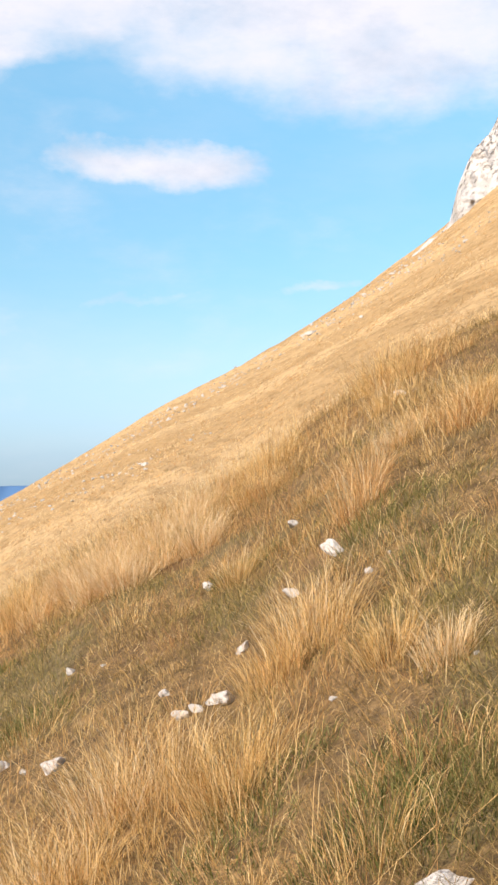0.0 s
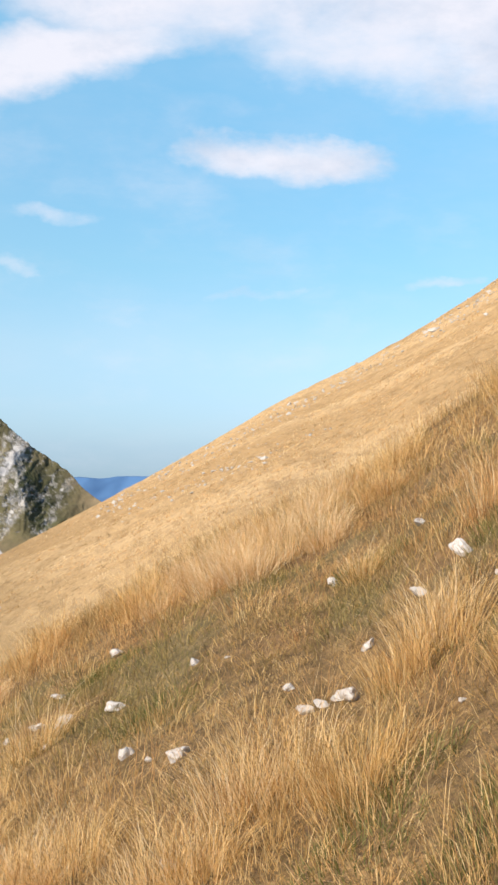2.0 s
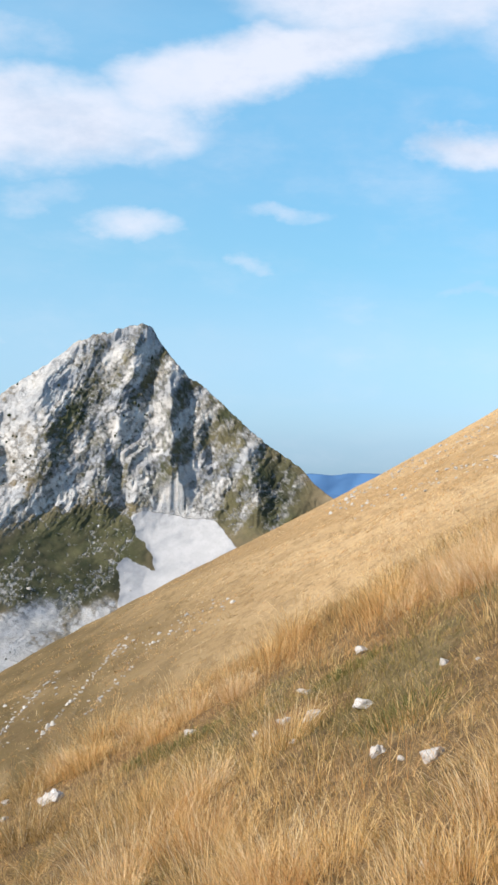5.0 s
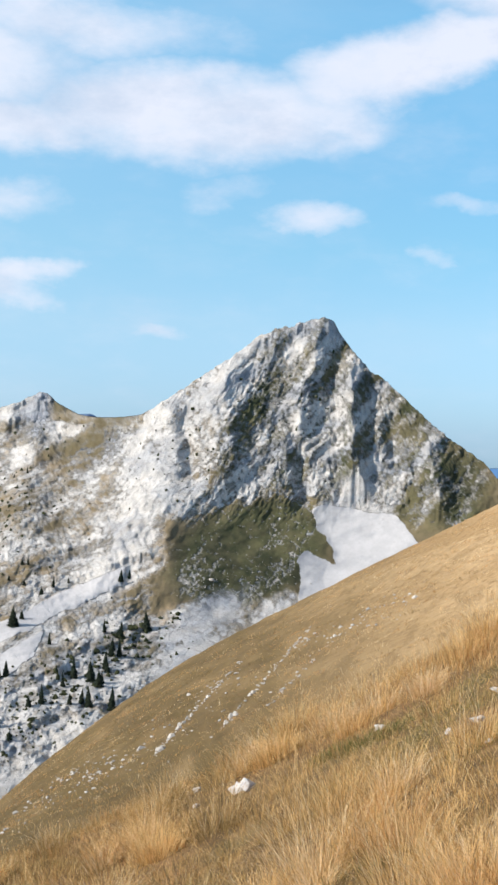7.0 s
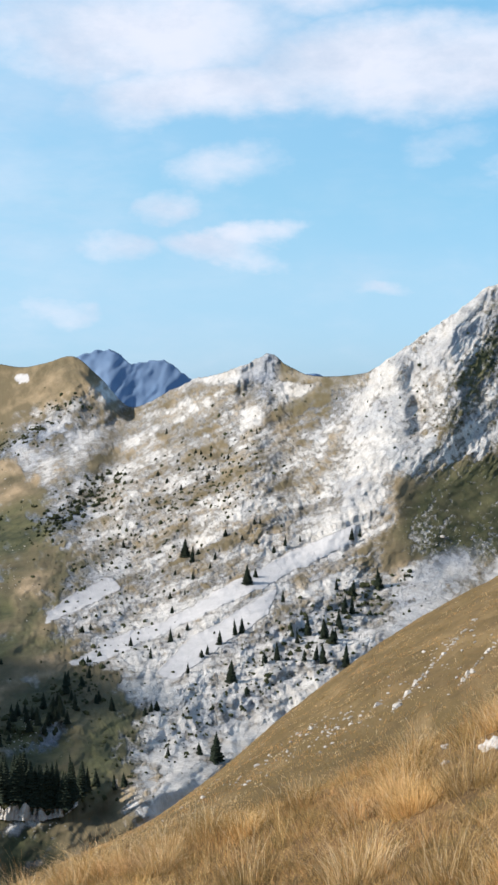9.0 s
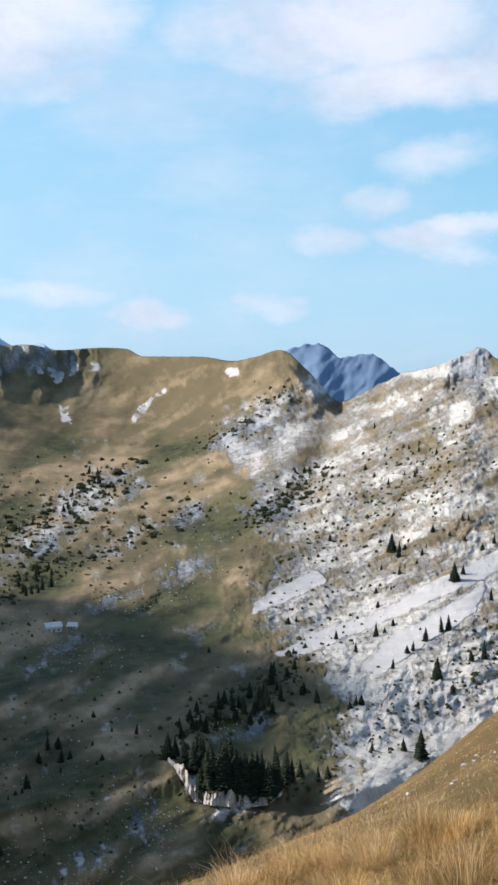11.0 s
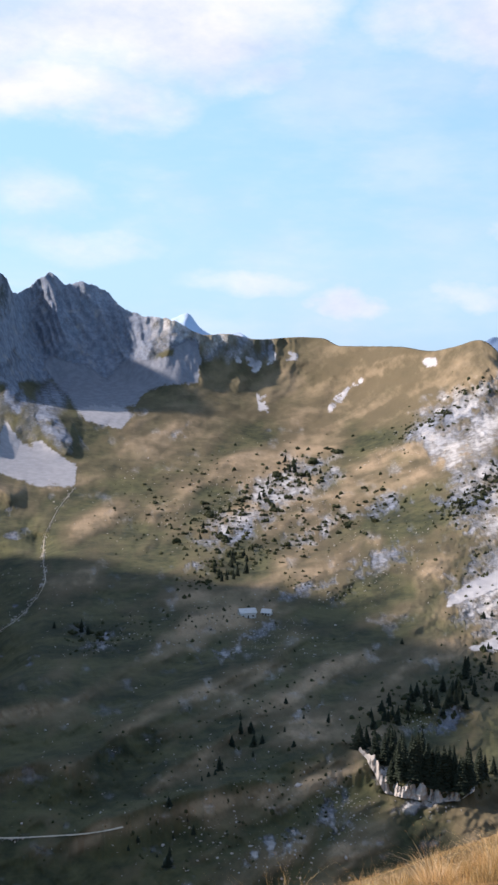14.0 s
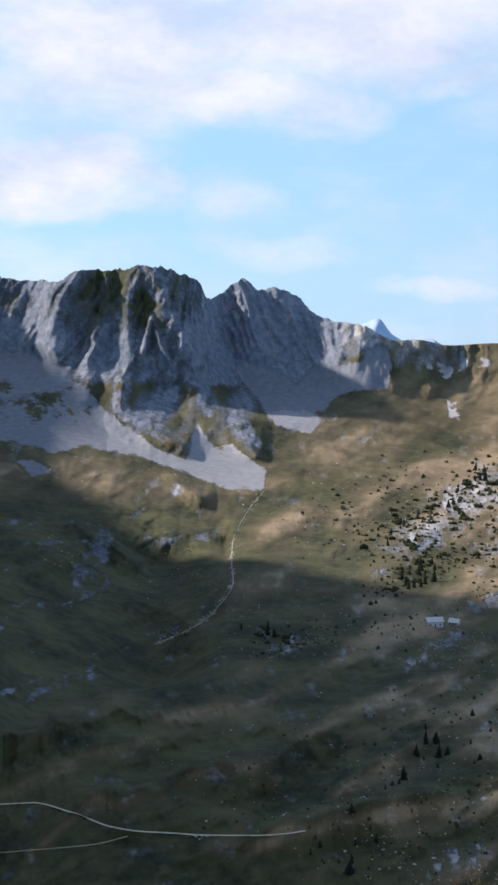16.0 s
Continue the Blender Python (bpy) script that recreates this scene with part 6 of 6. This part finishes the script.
def meadow(name, n, r0, r1, count, radius, height, splay, width, mat, label, wanted, seed, power=1.0, az0=-15.0, az1=54.0):
    """Loose grass over the hillside where the field `wanted` allows."""
    gg = np.random.default_rng(seed)
    az = gg.uniform(az0, az1, n * 3)
    u = gg.uniform(0, 1, n * 3)
    r = (r0 ** power + u * (r1 ** power - r0 ** power)) ** (1 / power)
    keep = gg.uniform(0, 1, n * 3) < wanted(az, r)
    for ra, rr, size in NEAR_ROCKS + MORE_ROCKS:     # nothing tall grows right before a rock
        keep &= ~((np.abs(az - ra) * rr * 0.01745 < 0.6 * size + 0.3 * height) & (r > rr - 1.6 * height - 0.05) & (r < rr + 0.6 * size))
    az, r = az[keep][:n], r[keep][:n]
    k = np.maximum(3, (count * gg.uniform(0.5, 1.4, len(az))).astype(int))
    size = gg.lognormal(-0.05, 0.38, len(az))
    root, h, lean, who = tufts(gg, az, r, k, radius * size * (1 + 0.02 * r), height * size, np.full(len(az), splay))
    w = width * (1 + np.hypot(root[:, 0], root[:, 1]) * 0.06)
    return tagged(new(name, blade_mesh(name, root, h, w, lean, mat)), label, "grass", kind="stuff")


def field(az, r, scale, seed):
    x, y = -r * np.sin(np.radians(az)), r * np.cos(np.radians(az))
    return fbm(x * scale, y * scale, 4, seed)


def clumps(az, r, seed):
    return smooth(field(az, r, 0.95, seed) + 0.0, 0.0, 0.18)


def brow(r):
    """Tall grass along the edge of the hump."""
    return np.exp(-((r - 10.6) / 1.2) ** 2)


meadow("straw_tufts", 440, 2.8, 12.4, 46, 0.09, 0.23, 0.75, 0.0015, STRAW, "tall pale straw-coloured bunch grass", lambda a, r: (0.05 + 0.7 * clumps(a, r, 171) + 0.35 * brow(r)) * (1 - 0.85 * lush(a, r)) * (1 - 0.55 * smooth(a, 22, 32)), 1)
meadow("rust_tufts", 560, 2.8, 12.6, 46, 0.11, 0.17, 0.9, 0.0016, RUST, "reddish brown dry bunch grass", lambda a, r: (0.06 + 0.6 * clumps(a, r, 173) + 0.6 * brow(r)) * (1 - 0.7 * lush(a, r)), 2)
meadow("green_tufts", 2600, 2.6, 12, 34, 0.13, 0.075, 1.5, 0.0020, GREEN, "short olive green turf between the dry grass", lambda a, r: 0.05 + 0.9 * lush(a, r), 3)
meadow("short_straw", 3000, 2.6, 12.8, 18, 0.13, 0.075, 1.8, 0.0018, STRAW, "short straw-coloured turf on the slope", lambda a, r: 0.70 - 0.5 * lush(a, r), 8)
meadow("short_rust", 4600, 2.6, 12.8, 18, 0.13, 0.075, 1.7, 0.0019, DULL, "short brown turf on the slope", lambda a, r: 0.75 - 0.4 * lush(a, r), 9)
meadow("dull_tufts", 1100, 2.8, 12.2, 44, 0.11, 0.15, 0.9, 0.0017, DULL, "olive brown bunch grass between the straw", lambda a, r: (0.15 + 0.6 * clumps(a, r, 175) + 0.3 * brow(r) * smooth(a, 22, 32)) * (0.5 + 0.5 * smooth(a, 8, 20)), 12)
meadow("fallen_straw", 2200, 2.6, 12, 9, 0.16, 0.07, 3.2, 0.0017, STRAW, "flattened straw lying over the turf", lambda a, r: np.full_like(a, 0.6), 4)
meadow("hillside_grass", 6500, 34, 172, 7, 0.12, 0.17, 1.1, 0.0036, PALE, "short golden grass over the upper hillside", lambda a, r: (0.15 + 0.85 * smooth(field(a, r, 0.16, 177), -0.1, 0.25)) * (1 - 0.75 * smooth(a, 5, 22)), 5, 0.6)
meadow("hillside_tufts", 5000, 34, 172, 7, 0.12, 0.17, 1.1, 0.0036, RUST, "reddish grass tufts over the upper hillside", lambda a, r: (0.15 + 0.85 * smooth(field(a, r, 0.13, 178), -0.1, 0.25)) * (1 - 0.3 * smooth(a, 5, 22)), 6, 0.6)
meadow("hillside_dull_tufts", 4000, 34, 172, 7, 0.12, 0.16, 1.1, 0.0036, DULL, "olive brown grass tufts over the upper hillside", lambda a, r: (0.25 + 0.75 * smooth(field(a, r, 0.2, 179), -0.1, 0.25)) * (0.25 + 0.75 * smooth(a, 5, 22)), 7, 0.6)

# the large tussocks that stand out
TUSSOCKS = [(-2.94, 5.5, 0.36), (-2.0, 5.7, 0.30), (2.17, 9.2, 0.40), (3.71, 9.06, 0.34), (6.67, 9.56, 0.36), (0.69, 4.61, 0.34), (3.38, 4.79, 0.38), (5.4, 4.88, 0.34), (6.87, 4.45, 0.28), (-5.57, 4.8, 0.22), (-7.84, 4.55, 0.20), (-0.89, 5.42, 0.26),
            (-5.69, 9.6, 0.28), (-7.03, 8.15, 0.22), (0.49, 7.52, 0.22), (-9.56, 7.97, 0.24), (13.83, 5.31, 0.36), (11.79, 5.13, 0.30), (13.89, 7.55, 0.38), (8.4, 4.52, 0.28), (16.81, 5.76, 0.32), (15.04, 5.44, 0.32), (20.42, 6.69, 0.45), (18.37, 6.61, 0.32),
            (25.64, 6.96, 0.32), (29.12, 7.79, 0.40), (24.58, 8.96, 0.44), (27.17, 9.14, 0.36), (34.0, 8.6, 0.36), (39.0, 9.2, 0.36)]
gt = np.random.default_rng(41)
spread = [(float(gt.uniform(-11, 48)), float(gt.normal(10.7, 0.5)), float(gt.uniform(0.20, 0.38))) for k in range(60)]
spread += [(float(gt.uniform(1.5, 9.5)), float(gt.uniform(8.6, 10.4)), float(gt.uniform(0.24, 0.36))) for k in range(22)]
spread += [(float(gt.uniform(-11, 30)), float(gt.uniform(3.8, 9.8)), float(gt.uniform(0.18, 0.32))) for k in range(70)]
spread = [(a, r, h) for a, r, h in spread if lush(np.array([a]), np.array([r]))[0] < 0.35 and all(abs(a - ra) * r * 0.01745 > 0.25 or r > rr + 0.2 or r < rr - 1.2 for ra, rr, s_ in NEAR_ROCKS + MORE_ROCKS)]
for k, (az, r, h) in enumerate(TUSSOCKS + spread):
    base = np.array(place(az, r)[:])
    top = new("grass_tussock", None)
    top.location = base
    tagged(top, "large pale tussock of dry mountain grass", "grass tussock", "tussocks")
    mat = PALE if 1.5 < az < 9.5 and r > 8.6 else DULL if az > 24 and k % 2 == 0 else RUST if k > 90 and k % 3 == 0 else PALE if k % 3 == 1 else STRAW
    n1 = np.array([1.0])
    for name, count, wide, tall, splay, thick, m in (("leaf_clump", 300, 0.42, 0.90, 0.95, 0.0016, mat), ("stalk_spray", 70, 0.36, 1.35, 0.6, 0.0012, STRAW if k % 2 else PALE)):
        root, hh, lean, who = tufts(g, az * n1, r * n1, np.array([count]), wide * h * n1, tall * h * n1, splay * n1)
        child = new(name, blade_mesh(name, root - base, hh, np.full(len(hh), thick + 0.0001 * r), lean, m))
        child.parent = top
        tagged(child, "tall thin seed stalks" if name == "stalk_spray" else "")

# ======================= green herbs in the dry grass =======================
HERB = blade_material("green_herb", (0.045, 0.058, 0.014), (0.135, 0.150, 0.040), (0.32, 0.29, 0.11))
for az, el, h in [(-5.48, -2.64, 0.16), (-7.35, -4.38, 0.12), (0.18, -5.11, 0.14), (-6.1, -15.27, 0.15), (-8.0, -15.48, 0.14), (-0.91, -14.51, 0.13), (-4.73, -16.69, 0.15), (0.71, -17.22, 0.12), (-6.49, -13.13, 0.12), (11.12, -10.1, 0.15), (8.91, -11.79, 0.14), (17.97, -13.48, 0.16), (19.67, -14.13, 0.12)]:
    far = np.arange(3.0, 14.0, 0.02)
    sight = EYE + (far - ARM) * math.tan(radians(el))
    under = np.nonzero(hill(np.full_like(far, az), far) > sight)[0]
    if not len(under):
        continue
    r = float(far[under[0]])
    base = np.array(place(az, r)[:])
    top = new("herb_clump", None)
    top.location = base
    tagged(top, "low green herb clump among the dry grass", "herb clump", "green herbs")
    n1 = np.array([1.0])
    for name, count, wide, tall, thick, m in (("foliage", 420, 1.5, 0.62, 0.0026, HERB), ("dry_fringe", 40, 1.6, 1.2, 0.0016, STRAW)):
        root, hh, lean, who = tufts(g, az * n1, r * n1, np.array([count]), wide * h * n1, tall * h * n1, 0.9 * n1)
        child = new(name, blade_mesh(name, root - base, hh, np.full(len(hh), thick + 0.0001 * r), lean, m))
        child.parent = top
        tagged(child, "dry straw blades" if name == "dry_fringe" else "")
